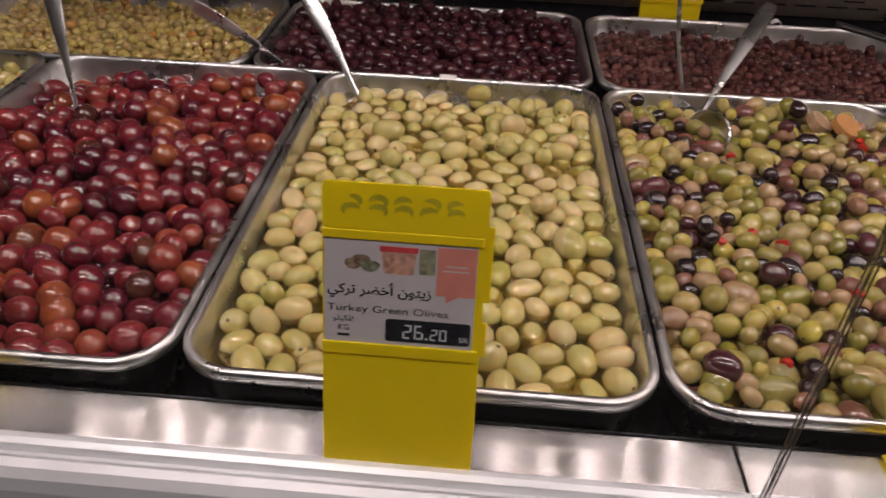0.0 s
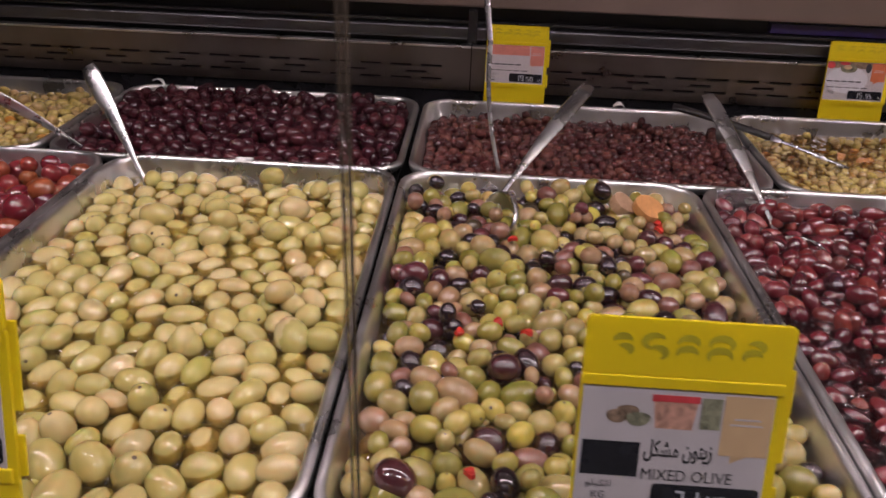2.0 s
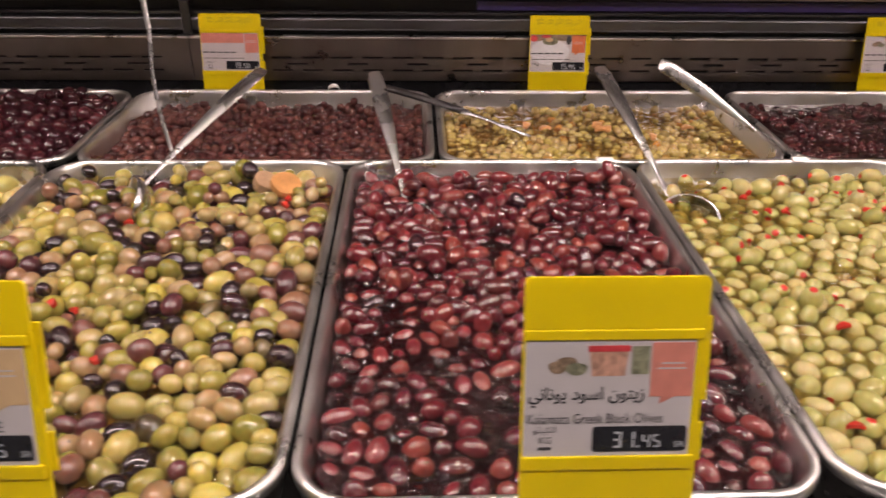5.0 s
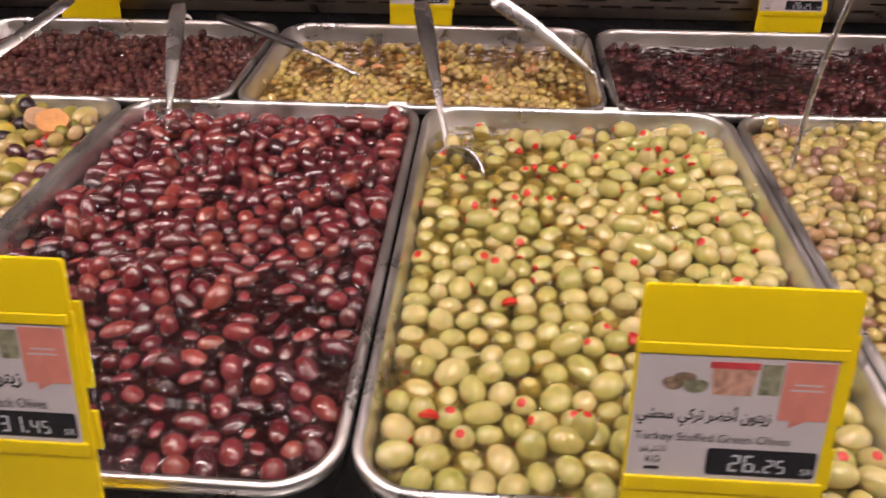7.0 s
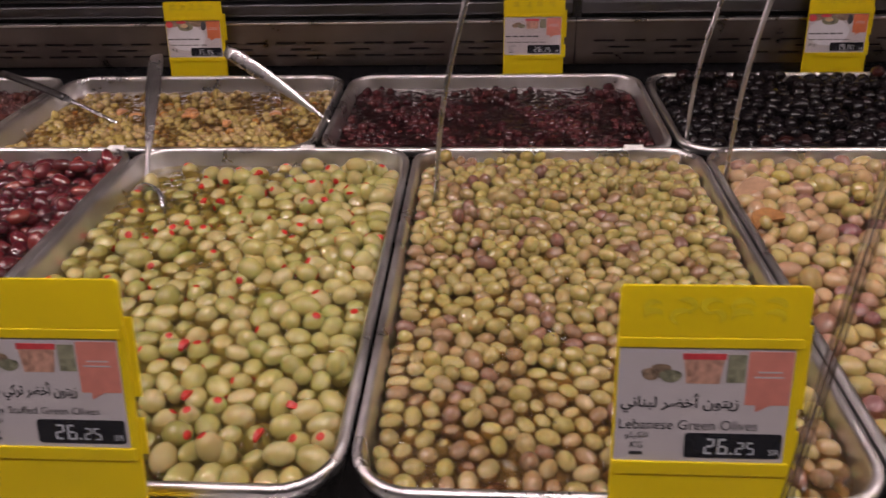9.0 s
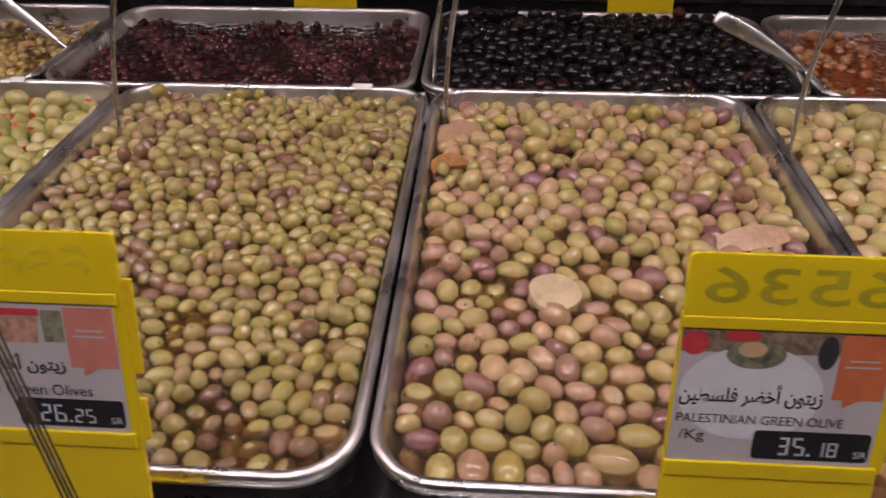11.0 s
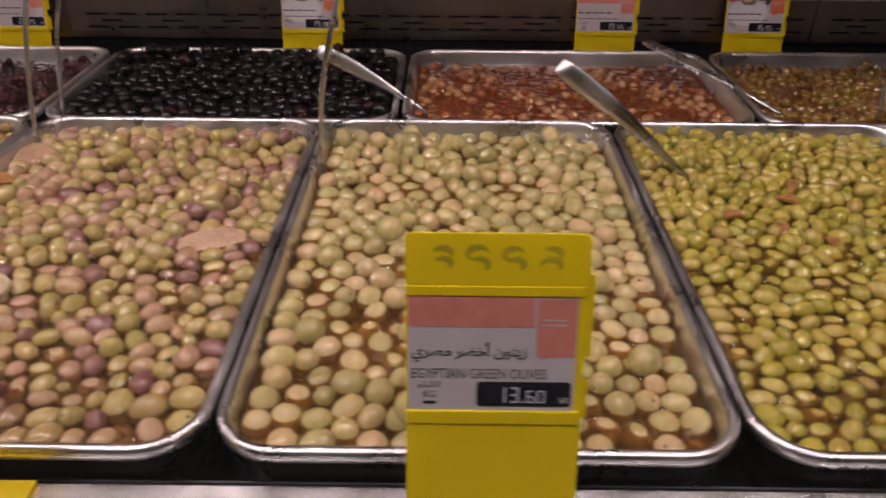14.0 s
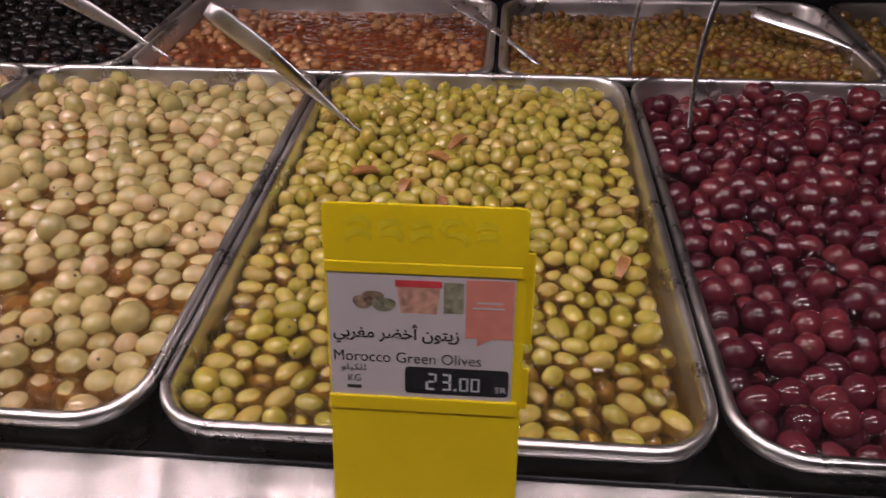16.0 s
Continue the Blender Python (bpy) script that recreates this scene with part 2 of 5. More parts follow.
def olive_skin(name, stops, rough=0.2, mottle=0.35, dark=0.45, sss=0.0, coat=1.0):
    """Olive skin: each fruit draws its own tone; blotches and pores on it."""
    m, nodes, links, b = material(name)
    geo, inf, co = nodes.new("ShaderNodeNewGeometry"), nodes.new("ShaderNodeObjectInfo"), nodes.new("ShaderNodeTexCoord")
    add = nodes.new("ShaderNodeMath")
    add.operation = "ADD"
    links.new(geo.outputs["Random Per Island"], add.inputs[0])
    links.new(inf.outputs["Random"], add.inputs[1])
    fr = nodes.new("ShaderNodeMath")
    fr.operation = "FRACT"
    links.new(add.outputs[0], fr.inputs[0])
    r = ramp(nodes, stops)
    links.new(fr.outputs[0], r.inputs[0])
    off = nodes.new("ShaderNodeVectorMath")
    off.operation = "ADD"
    sc = nodes.new("ShaderNodeMath")
    sc.operation = "MULTIPLY"
    sc.inputs[1].default_value = 37.0
    links.new(fr.outputs[0], sc.inputs[0])
    links.new(co.outputs["Object"], off.inputs[0])
    links.new(sc.outputs[0], off.inputs[1])
    n1 = node(nodes, "ShaderNodeTexNoise", Scale=75.0, Detail=3.0)
    n2 = node(nodes, "ShaderNodeTexNoise", Scale=900.0, Detail=2.0)
    links.new(off.outputs[0], n1.inputs["Vector"])
    links.new(off.outputs[0], n2.inputs["Vector"])
    mr = nodes.new("ShaderNodeMapRange")
    mr.inputs["From Min"].default_value, mr.inputs["From Max"].default_value = 0.42, 0.68
    mr.inputs["To Max"].default_value = mottle
    links.new(n1.outputs["Fac"], mr.inputs["Value"])
    hs = nodes.new("ShaderNodeHueSaturation")
    hs.inputs["Value"].default_value, hs.inputs["Saturation"].default_value = dark, 1.1
    links.new(r.outputs[0], hs.inputs["Color"])
    mix = nodes.new("ShaderNodeMix")
    mix.data_type = "RGBA"
    links.new(mr.outputs[0], mix.inputs[0])
    links.new(r.outputs[0], mix.inputs[6])
    links.new(hs.outputs[0], mix.inputs[7])
    links.new(mix.outputs[2], b.inputs["Base Color"])
    rr = nodes.new("ShaderNodeMapRange")
    rr.inputs["To Min"].default_value, rr.inputs["To Max"].default_value = rough * 0.5, rough * 1.6
    links.new(n1.outputs["Fac"], rr.inputs["Value"])
    links.new(rr.outputs[0], b.inputs["Roughness"])
    b.inputs["Coat Weight"].default_value = coat
    b.inputs["Coat Roughness"].default_value = 0.03
    b.inputs["Coat IOR"].default_value = 1.7
    b.inputs["Specular IOR Level"].default_value = 0.12
    if sss:
        b.inputs["Subsurface Weight"].default_value = sss
        b.inputs["Subsurface Scale"].default_value = 0.004
    bp = node(nodes, "ShaderNodeBump", Strength=0.25, Distance=0.0006)
    links.new(n1.outputs["Fac"], bp.inputs["Height"])
    links.new(bp.outputs[0], b.inputs["Normal"])
    return m


def liquid(name, colour, murk, cloud, rough=0.015):
    """Brine or oil: tinted, somewhat clouded by what floats in it, with a rippled glossy surface."""
    m, nodes, links, b = material(name)
    nodes.remove(b)
    out = nodes["Material Output"]
    tr, gl, mx = nodes.new("ShaderNodeBsdfTransparent"), nodes.new("ShaderNodeBsdfGlossy"), nodes.new("ShaderNodeMixShader")
    tr.inputs["Color"].default_value = (*colour, 1)
    gl.inputs["Roughness"].default_value = rough
    fres = node(nodes, "ShaderNodeFresnel", IOR=1.45)
    co = nodes.new("ShaderNodeTexCoord")
    n = node(nodes, "ShaderNodeTexNoise", Scale=85.0, Detail=0.0)
    links.new(co.outputs["Object"], n.inputs["Vector"])
    bp = node(nodes, "ShaderNodeBump", Strength=1.0, Distance=0.014)
    links.new(n.outputs["Fac"], bp.inputs["Height"])
    links.new(bp.outputs[0], gl.inputs["Normal"])
    links.new(bp.outputs[0], fres.inputs["Normal"])
    links.new(fres.outputs[0], mx.inputs[0])
    haze, body = nodes.new("ShaderNodeBsdfDiffuse"), nodes.new("ShaderNodeMixShader")
    haze.inputs["Color"].default_value = (*murk, 1)
    drift = node(nodes, "ShaderNodeTexNoise", Scale=22.0, Detail=4.0)
    links.new(co.outputs["Object"], drift.inputs["Vector"])
    share = nodes.new("ShaderNodeMapRange")
    share.inputs["From Min"].default_value, share.inputs["From Max"].default_value = 0.35, 0.7
    share.inputs["To Min"].default_value, share.inputs["To Max"].default_value = cloud * 0.6, cloud * 1.4
    links.new(drift.outputs["Fac"], share.inputs["Value"])
    links.new(share.outputs[0], body.inputs[0])
    links.new(tr.outputs[0], body.inputs[1])
    links.new(haze.outputs[0], body.inputs[2])
    links.new(body.outputs[0], mx.inputs[1])
    links.new(gl.outputs[0], mx.inputs[2])
    links.new(mx.outputs[0], out.inputs["Surface"])
    return m


def glass_material():
    """Clear sheet glass: a faint tint, and a mirror image that grows towards grazing angles."""
    m, nodes, links, b = material("clear_glass")
    nodes.remove(b)
    tr, gl, mx = nodes.new("ShaderNodeBsdfTransparent"), nodes.new("ShaderNodeBsdfGlossy"), nodes.new("ShaderNodeMixShader")
    tr.inputs["Color"].default_value = (0.985, 0.99, 0.985, 1)
    gl.inputs["Roughness"].default_value = 0.0
    face = node(nodes, "ShaderNodeLayerWeight", Blend=0.5)
    power, gloss = nodes.new("ShaderNodeMath"), nodes.new("ShaderNodeMath")
    power.operation, gloss.operation = "POWER", "MULTIPLY_ADD"
    power.inputs[1].default_value = 5.0
    gloss.inputs[1].default_value, gloss.inputs[2].default_value = 0.96, 0.04
    links.new(face.outputs["Facing"], power.inputs[0])
    links.new(power.outputs[0], gloss.inputs[0])
    links.new(gloss.outputs[0], mx.inputs[0])
    links.new(tr.outputs[0], mx.inputs[1])
    links.new(gl.outputs[0], mx.inputs[2])
    links.new(mx.outputs[0], nodes["Material Output"].inputs["Surface"])
    return m


def glow(name, colour, strength):
    m, nodes, links, b = material(name)
    b.inputs["Base Color"].default_value = (0.8, 0.8, 0.8, 1)
    b.inputs["Emission Color"].default_value = (*colour, 1)
    b.inputs["Emission Strength"].default_value = strength
    return m


TRAY = steel("worn_tray_steel", (0.84, 0.83, 0.82), 0.30, (60, 60, 900))
LEDGE = steel("brushed_ledge_steel", (0.80, 0.785, 0.78), 0.20, (12, 400, 60), 0.02, 0.2)
grain = LEDGE.node_tree.nodes.new("ShaderNodeCombineXYZ")
grain.inputs[1].default_value = 1.0
LEDGE.node_tree.nodes["Principled BSDF"].inputs["Anisotropic"].default_value = 1.0
LEDGE.node_tree.links.new(grain.outputs[0], LEDGE.node_tree.nodes["Principled BSDF"].inputs["Tangent"])
PANEL = steel("dull_panel_steel", (0.27, 0.235, 0.215), 0.34, (20, 600, 600), 0.3)
RAIL = steel("grey_rail_metal", (0.15, 0.15, 0.165), 0.36, (20, 600, 600), 0.2)
OUTER = steel("near_black_steel", (0.035, 0.033, 0.034), 0.3, (60, 60, 900))
SPOON = steel("polished_spoon_steel", (0.78, 0.77, 0.77), 0.27, (200, 200, 200), 0.1)
PROFILE = plain("pale_aluminium_profile", (0.80, 0.80, 0.82), 0.32, 0.3, 30, 0.06, 0.03)
BLACK = plain("black_gloss_panel", (0.012, 0.012, 0.014), 0.22, 0, 25, 0.4, 0.05)
HOOD = plain("grey_hood_paint", (0.5, 0.49, 0.48), 0.5, 0, 12, 0.1, 0.03)
DARK = plain("near_black_finish", (0.02, 0.018, 0.018), 0.6, 0, 25, 0.4, 0.05)
BEIGE = plain("dull_beige_metal", (0.20, 0.15, 0.125), 0.45, 0.2, 18, 0.12, 0.03)
VIOLET = plain("violet_blue_trim", (0.035, 0.022, 0.13), 0.35, 0, 18, 0.2, 0.03)
MAROON = plain("dark_maroon_laminate", (0.035, 0.018, 0.022), 0.4, 0, 18, 0.2, 0.03)
YELLOW = plain("yellow_plastic", (0.93, 0.765, 0.006), 0.34, 0, 30, 0.05, 0.02)
shell, through_light, blend = YELLOW.node_tree.nodes["Principled BSDF"], YELLOW.node_tree.nodes.new("ShaderNodeBsdfTranslucent"), YELLOW.node_tree.nodes.new("ShaderNodeMixShader")
through_light.inputs["Color"].default_value = (0.90, 0.75, 0.006, 1)
blend.inputs[0].default_value = 0.38
YELLOW.node_tree.links.new(shell.outputs[0], blend.inputs[1])
YELLOW.node_tree.links.new(through_light.outputs[0], blend.inputs[2])
YELLOW.node_tree.links.new(blend.outputs[0], YELLOW.node_tree.nodes["Material Output"].inputs["Surface"])
PAPER = plain("printed_label_card", (0.50, 0.462, 0.475), 0.4, 0, 60, 0.05, 0.02)
INK = plain("black_ink", (0.03, 0.03, 0.035), 0.5, 0, 60, 0.2, 0)
LCD = plain("black_lcd", (0.012, 0.013, 0.018), 0.25, 0, 60, 0.2, 0)
SEG = plain("pale_lcd_segment", (0.50, 0.52, 0.56), 0.4, 0, 60, 0.05, 0)
SALMON = plain("salmon_print", (0.62, 0.22, 0.17), 0.45, 0, 120, 0.18, 0)
ORANGEP = plain("orange_print", (0.62, 0.16, 0.06), 0.45, 0, 120, 0.18, 0)
REDP = plain("red_print", (0.58, 0.05, 0.06), 0.45, 0, 160, 0.25, 0)
BROWNP = plain("brown_food_print", (0.22, 0.15, 0.10), 0.45, 0, 320, 0.8, 0)
PINKP = plain("pink_food_print", (0.55, 0.30, 0.22), 0.45, 0, 300, 0.5, 0)
GREENP = plain("green_food_print", (0.20, 0.20, 0.13), 0.45, 0, 320, 0.7, 0)
WHITEP = plain("white_dish_print", (0.66, 0.66, 0.70), 0.45, 0, 120, 0.08, 0)
MARKER = plain("marker_showing_through", (0.70, 0.57, 0.008), 0.4, 0, 60, 0.15, 0)
CREAM = plain("cream_print", (0.58, 0.40, 0.22), 0.45, 0, 120, 0.12, 0)
STRONGMARK = plain("strong_marker_showing_through", (0.42, 0.36, 0.012), 0.4, 0, 60, 0.3, 0)
GLASS = glass_material()
EDGE = plain("glass_edge", (0.085, 0.066, 0.048), 0.1, 0, 60, 0.3, 0)
ENDFACE = plain("glass_end_face", (0.20, 0.16, 0.12), 0.1, 0, 60, 0.3, 0)
ENDFACE.node_tree.nodes["Principled BSDF"].inputs["Alpha"].default_value = 0.09
EDGE.node_tree.nodes["Principled BSDF"].inputs["Alpha"].default_value = 0.65
STICKER = plain("white_paper_sticker", (0.75, 0.74, 0.72), 0.6, 0, 60, 0.08, 0.05)
CARROT = plain("cooked_carrot", (0.52, 0.25, 0.09), 0.3, 0, 220, 0.25, 0.3)
LEMON = plain("pickled_lemon_flesh", (0.44, 0.28, 0.17), 0.3, 0, 220, 0.25, 0.3)
PALELEMON = plain("pale_pith", (0.52, 0.41, 0.25), 0.35, 0, 220, 0.2, 0.3)
PEEL = plain("brown_peel", (0.34, 0.16, 0.05), 0.3, 0, 220, 0.3, 0.3)
PIMENTO = plain("red_pimento", (0.45, 0.03, 0.018), 0.22, 0, 220, 0.2, 0.2)
PIT = plain("dark_stem_hole", (0.10, 0.07, 0.03), 0.5, 0, 220, 0.3, 0.2)
HANDLE = plain("black_plastic_handle", (0.02, 0.018, 0.018), 0.3, 0, 60, 0.3, 0.05)
FLOOR = plain("grey_store_floor", (0.09, 0.085, 0.08), 0.3, 0, 3, 0.15, 0.02)
WALLM = plain("store_wall_paint", (0.09, 0.08, 0.075), 0.7, 0, 4, 0.1, 0.05)
CEILM = plain("ceiling_paint", (0.7, 0.69, 0.67), 0.8, 0, 4, 0.08, 0.05)
LEDGLOW = glow("led_glow", (1.0, 0.815, 0.79), 400.0)
TUBEGLOW = glow("tube_glow", (1.0, 0.815, 0.79), 66.0)
LAMPGLOW = glow("lamp_diffuser", (1.0, 0.9, 0.88), 4.5)

# ---- mesh helpers ----


def mesh_object(name, bm, mat, smooth=False):
    me = bpy.data.meshes.new(name)
    bm.to_mesh(me)
    bm.free()
    me.materials.append(mat)
    if smooth:
        me.polygons.foreach_set("use_smooth", [True] * len(me.polygons))
    return new(name, me)


def part(name, bm, mat, parent, label="", smooth=False):
    ob = mesh_object(name, bm, mat, smooth)
    ob.parent = parent
    return tagged(ob, label)


def box(bm, x0, x1, y0, y1, z0, z1):
    vs = [bm.verts.new((x, y, z)) for z in (z0, z1) for y in (y0, y1) for x in (x0, x1)]
    for f in ((0, 2, 3, 1), (4, 5, 7, 6), (0, 1, 5, 4), (2, 6, 7, 3), (1, 3, 7, 5), (0, 4, 6, 2)):
        bm.faces.new([vs[i] for i in f])


def boxed(*dims, bevel=0.0):
    bm = bmesh.new()
    box(bm, *dims)
    if bevel:
        bmesh.ops.bevel(bm, geom=bm.edges[:], offset=bevel, segments=2, affect="EDGES", profile=0.5)
    return bm


def round_rect(x0, x1, y0, y1, r, n=6):
    pts = []
    for cx, cy, a0 in ((x1 - r, y1 - r, 0), (x0 + r, y1 - r, 90), (x0 + r, y0 + r, 180), (x1 - r, y0 + r, 270)):
        for i in range(n + 1):
            a = radians(a0 + 90 * i / n)
            pts.append((cx + r * math.cos(a), cy + r * math.sin(a)))
    return pts


def slab(x0, x1, y0, y1, z0, z1, r, n=4):
    """A plate with rounded corners in the xy plane."""
    bm = bmesh.new()
    pts = round_rect(x0, x1, y0, y1, r, n)
    lo = [bm.verts.new((x, y, z0)) for x, y in pts]
    hi = [bm.verts.new((x, y, z1)) for x, y in pts]
    bm.faces.new(hi)
    bm.faces.new(lo[::-1])
    for i in range(len(pts)):
        j = (i + 1) % len(pts)
        bm.faces.new((lo[i], lo[j], hi[j], hi[i]))
    return bm


# ---- the setting ----
X0, X1 = -1.6, 4.2


def structure(name, bm, mat, label, category):
    return tagged(mesh_object(name, bm, mat), label, category, kind="structure")


structure("floor", boxed(-4, 6.5, -4, 2.4, -0.06, 0), FLOOR, "grey polished shop floor in front of the counter", "floor")
structure("ceiling", boxed(-4, 6.5, -4, 2.4, 3.0, 3.06), CEILM, "pale painted shop ceiling above the counter", "ceiling")
structure("wall_north", boxed(-4, 6.5, 2.3, 2.4, 0, 3.0), WALLM, "plain wall behind the display counter", "wall")
structure("wall_south", boxed(-4, 6.5, -4, -3.9, 0, 3.0), WALLM, "plain wall across the shop aisle", "wall")
structure("wall_west", boxed(-4, -3.9, -3.9, 2.3, 0, 3.0), WALLM, "plain wall closing the shop aisle", "wall")
structure("wall_east", boxed(6.4, 6.5, -3.9, 2.3, 0, 3.0), WALLM, "plain wall closing the shop aisle", "wall")

RIM, BED = 0.92, 0.855
counter = tagged(new("display_counter"), "long chilled serve-over counter with black well and steel ledge", "counter")
part("plinth", boxed(X0, X1, 0.30, 1.62, 0.0, 0.835), MAROON, counter, "dark maroon counter front")
part("well_floor", boxed(X0, X1, 0.362, 1.34, 0.838, BED), BLACK, counter, "black glossy well floor")
part("well_lip", boxed(X0, X1, 0.352, 0.362, 0.838, 0.884, bevel=0.002), BLACK, counter, "black inner lip under the ledge")
part("lip_trim", boxed(X0, X1, 0.3625, 0.366, 0.868, 0.874), RAIL, counter, "thin dark trim line")
for ly in (0.3528, 0.3592):
    part("lip_trim", boxed(X0, X1, ly, ly + 0.0016, 0.8842, 0.8856, bevel=0.0004), RAIL, counter, "thin grey trim line")
SEAMS = (X0, -1.105, 0.2038, 1.5165, 2.825, X1)
for a, b in zip(SEAMS, SEAMS[1:]):
    part("ledge", boxed(a + 0.0008, b - 0.0008, 0.309, 0.3515, 0.837, 0.893, bevel=0.0015), LEDGE, counter, "brushed stainless steel ledge strip")
    bm = bmesh.new()
    prof = ((0.308, 0.84), (0.308, 0.894), (0.3065, 0.897), (0.301, 0.898), (0.297, 0.896), (0.2965, 0.888), (0.2875, 0.888), (0.287, 0.894),
            (0.281, 0.892), (0.276, 0.886), (0.273, 0.876), (0.272, 0.84))
    rows = [[bm.verts.new((x, y, z)) for y, z in prof] for x in (a + 0.0008, b - 0.0008)]
    for i in range(len(prof)):
        j = (i + 1) % len(prof)
        bm.faces.new((rows[0][i], rows[1][i], rows[1][j], rows[0][j]))
    bm.faces.new(rows[0][::-1])
    bm.faces.new(rows[1])
    bmesh.ops.recalc_face_normals(bm, faces=bm.faces[:])
    part("glass_channel", bm, PROFILE, counter, "pale rounded aluminium glass channel")
part("front_panel", boxed(X0, X1, 0.276, 0.299, 0.02, 0.838), MAROON, counter, "dark maroon front panel")

# glass screen: panes that stand in the channel, with open joints between them
for a, b in zip(SEAMS, SEAMS[1:]):
    pane = tagged(mesh_object("glass_pane", boxed(a + 0.0008, b - 0.0008, 0.2895, 0.2945, 0.888, 1.42, bevel=0.0006), GLASS),
                  "clear upright glass sneeze guard pane in its channel", "glass pane", "sneeze guard panes")
    pane.visible_shadow = False
    for ex in (a + 0.0008, b - 0.0016):
        part("end_face", boxed(ex, ex + 0.0006, 0.2900, 0.2940, 0.897, 1.42), ENDFACE, pane, "faint tinted glass end face").visible_shadow = False
        for ey in (0.2891, 0.2941):
            edge = part("polished_edge", boxed(ex, ex + 0.0008, ey, ey + 0.0008, 0.897, 1.42), EDGE, pane, "brownish polished glass edge")
            edge.visible_shadow = False

# back of the display: slotted air panel, rail and shelf edge
back = tagged(new("slotted_back_panel"), "dull steel back panel with rows of air slots", "back panel")
# solid sheet behind the slots; the shade of a hollow is in its colour
part("backing", boxed(X0, X1, 1.335, 1.36, 0.838, 1.06), DARK, back, "near-black sheet coloured as the shade behind the slots")
part("base_strip", boxed(X0, X1, 1.302, 1.335, 0.856, 0.912), BLACK, back, "black strip under the slotted panel")
PSEAM = (X0, 0.232, 1.512, 2.79, X1)
for a, b in zip(PSEAM, PSEAM[1:]):
    a, b = a + 0.001, b - 0.001
    bm = bmesh.new()
    rows = ((0.930, 0.0), (0.941, 0.026), (0.952, 0.0))
    z = 0.912
    for rz, shift in rows:
        box(bm, a, b, 1.298, 1.302, z, rz - 0.002)
        x = a
        k = 0
        s0 = a + 0.03 + shift
        while s0 + 0.036 < b - 0.01:
            if (k % 2 == 0) or shift == 0.0:
                box(bm, x, s0, 1.298, 1.302, rz - 0.002, rz + 0.002)
                x = s0 + 0.036
            s0 += 0.052
            k += 1
        box(bm, x, b, 1.298, 1.302, rz - 0.002, rz + 0.002)
        z = rz + 0.002
    box(bm, a, b, 1.298, 1.302, z, 0.984)
    part("slotted_sheet", bm, PANEL, back, "dull steel sheet with staggered slots")
    part("folded_edge", boxed(a, b, 1.296, 1.312, 0.984, 0.988, bevel=0.001), TRAY, back, "bright folded top edge")
rail = tagged(new("shelf_rail"), "grey metal rail along the back of the display", "rail")
part("rail_bar", boxed(X0, X1, 1.305, 1.334, 0.996, 1.017, bevel=0.003), RAIL, rail)
part("upper_bar", boxed(X0, X1, 1.312, 1.334, 1.021, 1.026, bevel=0.001), BLACK, rail, "thin black bar")
part("violet_trim", boxed(0.72, 1.75, 1.318, 1.334, 1.029, 1.044), VIOLET, rail, "violet blue strip")
for bx in (0.232, 1.512, 2.79):
    part("bracket", boxed(bx - 0.008, bx + 0.008, 1.300, 1.334, 0.990, 1.046, bevel=0.002), BLACK, rail, "black upright bracket")
upper = tagged(new("upper_shelf"), "beige metal upper shelf with black underside above the back rail", "shelf")
part("fascia", boxed(X0, X1, 1.30, 1.36, 1.050, 1.20, bevel=0.003), BEIGE, upper, "dull beige shelf edge")
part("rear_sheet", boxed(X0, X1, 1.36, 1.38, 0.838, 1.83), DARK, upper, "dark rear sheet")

canopy = tagged(new("canopy"), "dark canopy hood with a strip of small lamps over the trays", "canopy")
part("hood", boxed(X0, X1, 0.42, 1.60, 1.78, 1.86, bevel=0.01), HOOD, canopy)
part("lamp_housing", boxed(X0, X1, 0.450, 0.575, 1.745, 1.78, bevel=0.004), PROFILE, canopy, "pale lamp housing")
part("spot_bar", boxed(X0, X1, 0.985, 1.015, 1.766, 1.78, bevel=0.003), PROFILE, canopy, "pale bar of small lamps")
for i in range(39):
    bm = bmesh.new()
    bmesh.ops.create_cone(bm, cap_ends=True, segments=12, radius1=0.007, radius2=0.007, depth=0.004,
                          matrix=Matrix.Translation((-0.8 + 0.09 * i, 1.00, 1.765)))
    part("led_spot", bm, LEDGLOW, canopy, "small glowing lamp")
for i in range(26):
    lx = -0.83 + 0.155 * i
    part("lamp_tube", boxed(lx - 0.045, lx + 0.045, 0.500, 0.550, 1.736, 1.745, bevel=0.003), TUBEGLOW, canopy, "glowing lamp tube")
for sx in (X0 + 0.02, X1 - 0.02):
    part("end_post", boxed(sx - 0.02, sx + 0.02, 1.38, 1.46, 0.835, 1.78, bevel=0.003), DARK, canopy, "dark end post")
for lx in (-0.75, 1.25, 3.25):
    lamp = tagged(new("ceiling_light"), "long narrow ceiling light with white diffuser", "ceiling light", "ceiling lights")
    part("housing", boxed(lx - 0.66, lx + 0.66, -0.65, -0.45, 2.972, 3.0, bevel=0.004), PROFILE, lamp)
    part("diffuser", boxed(lx - 0.63, lx + 0.63, -0.62, -0.48, 2.962, 2.971, bevel=0.003), LAMPGLOW, lamp, "white glowing diffuser")

# ---- trays ----


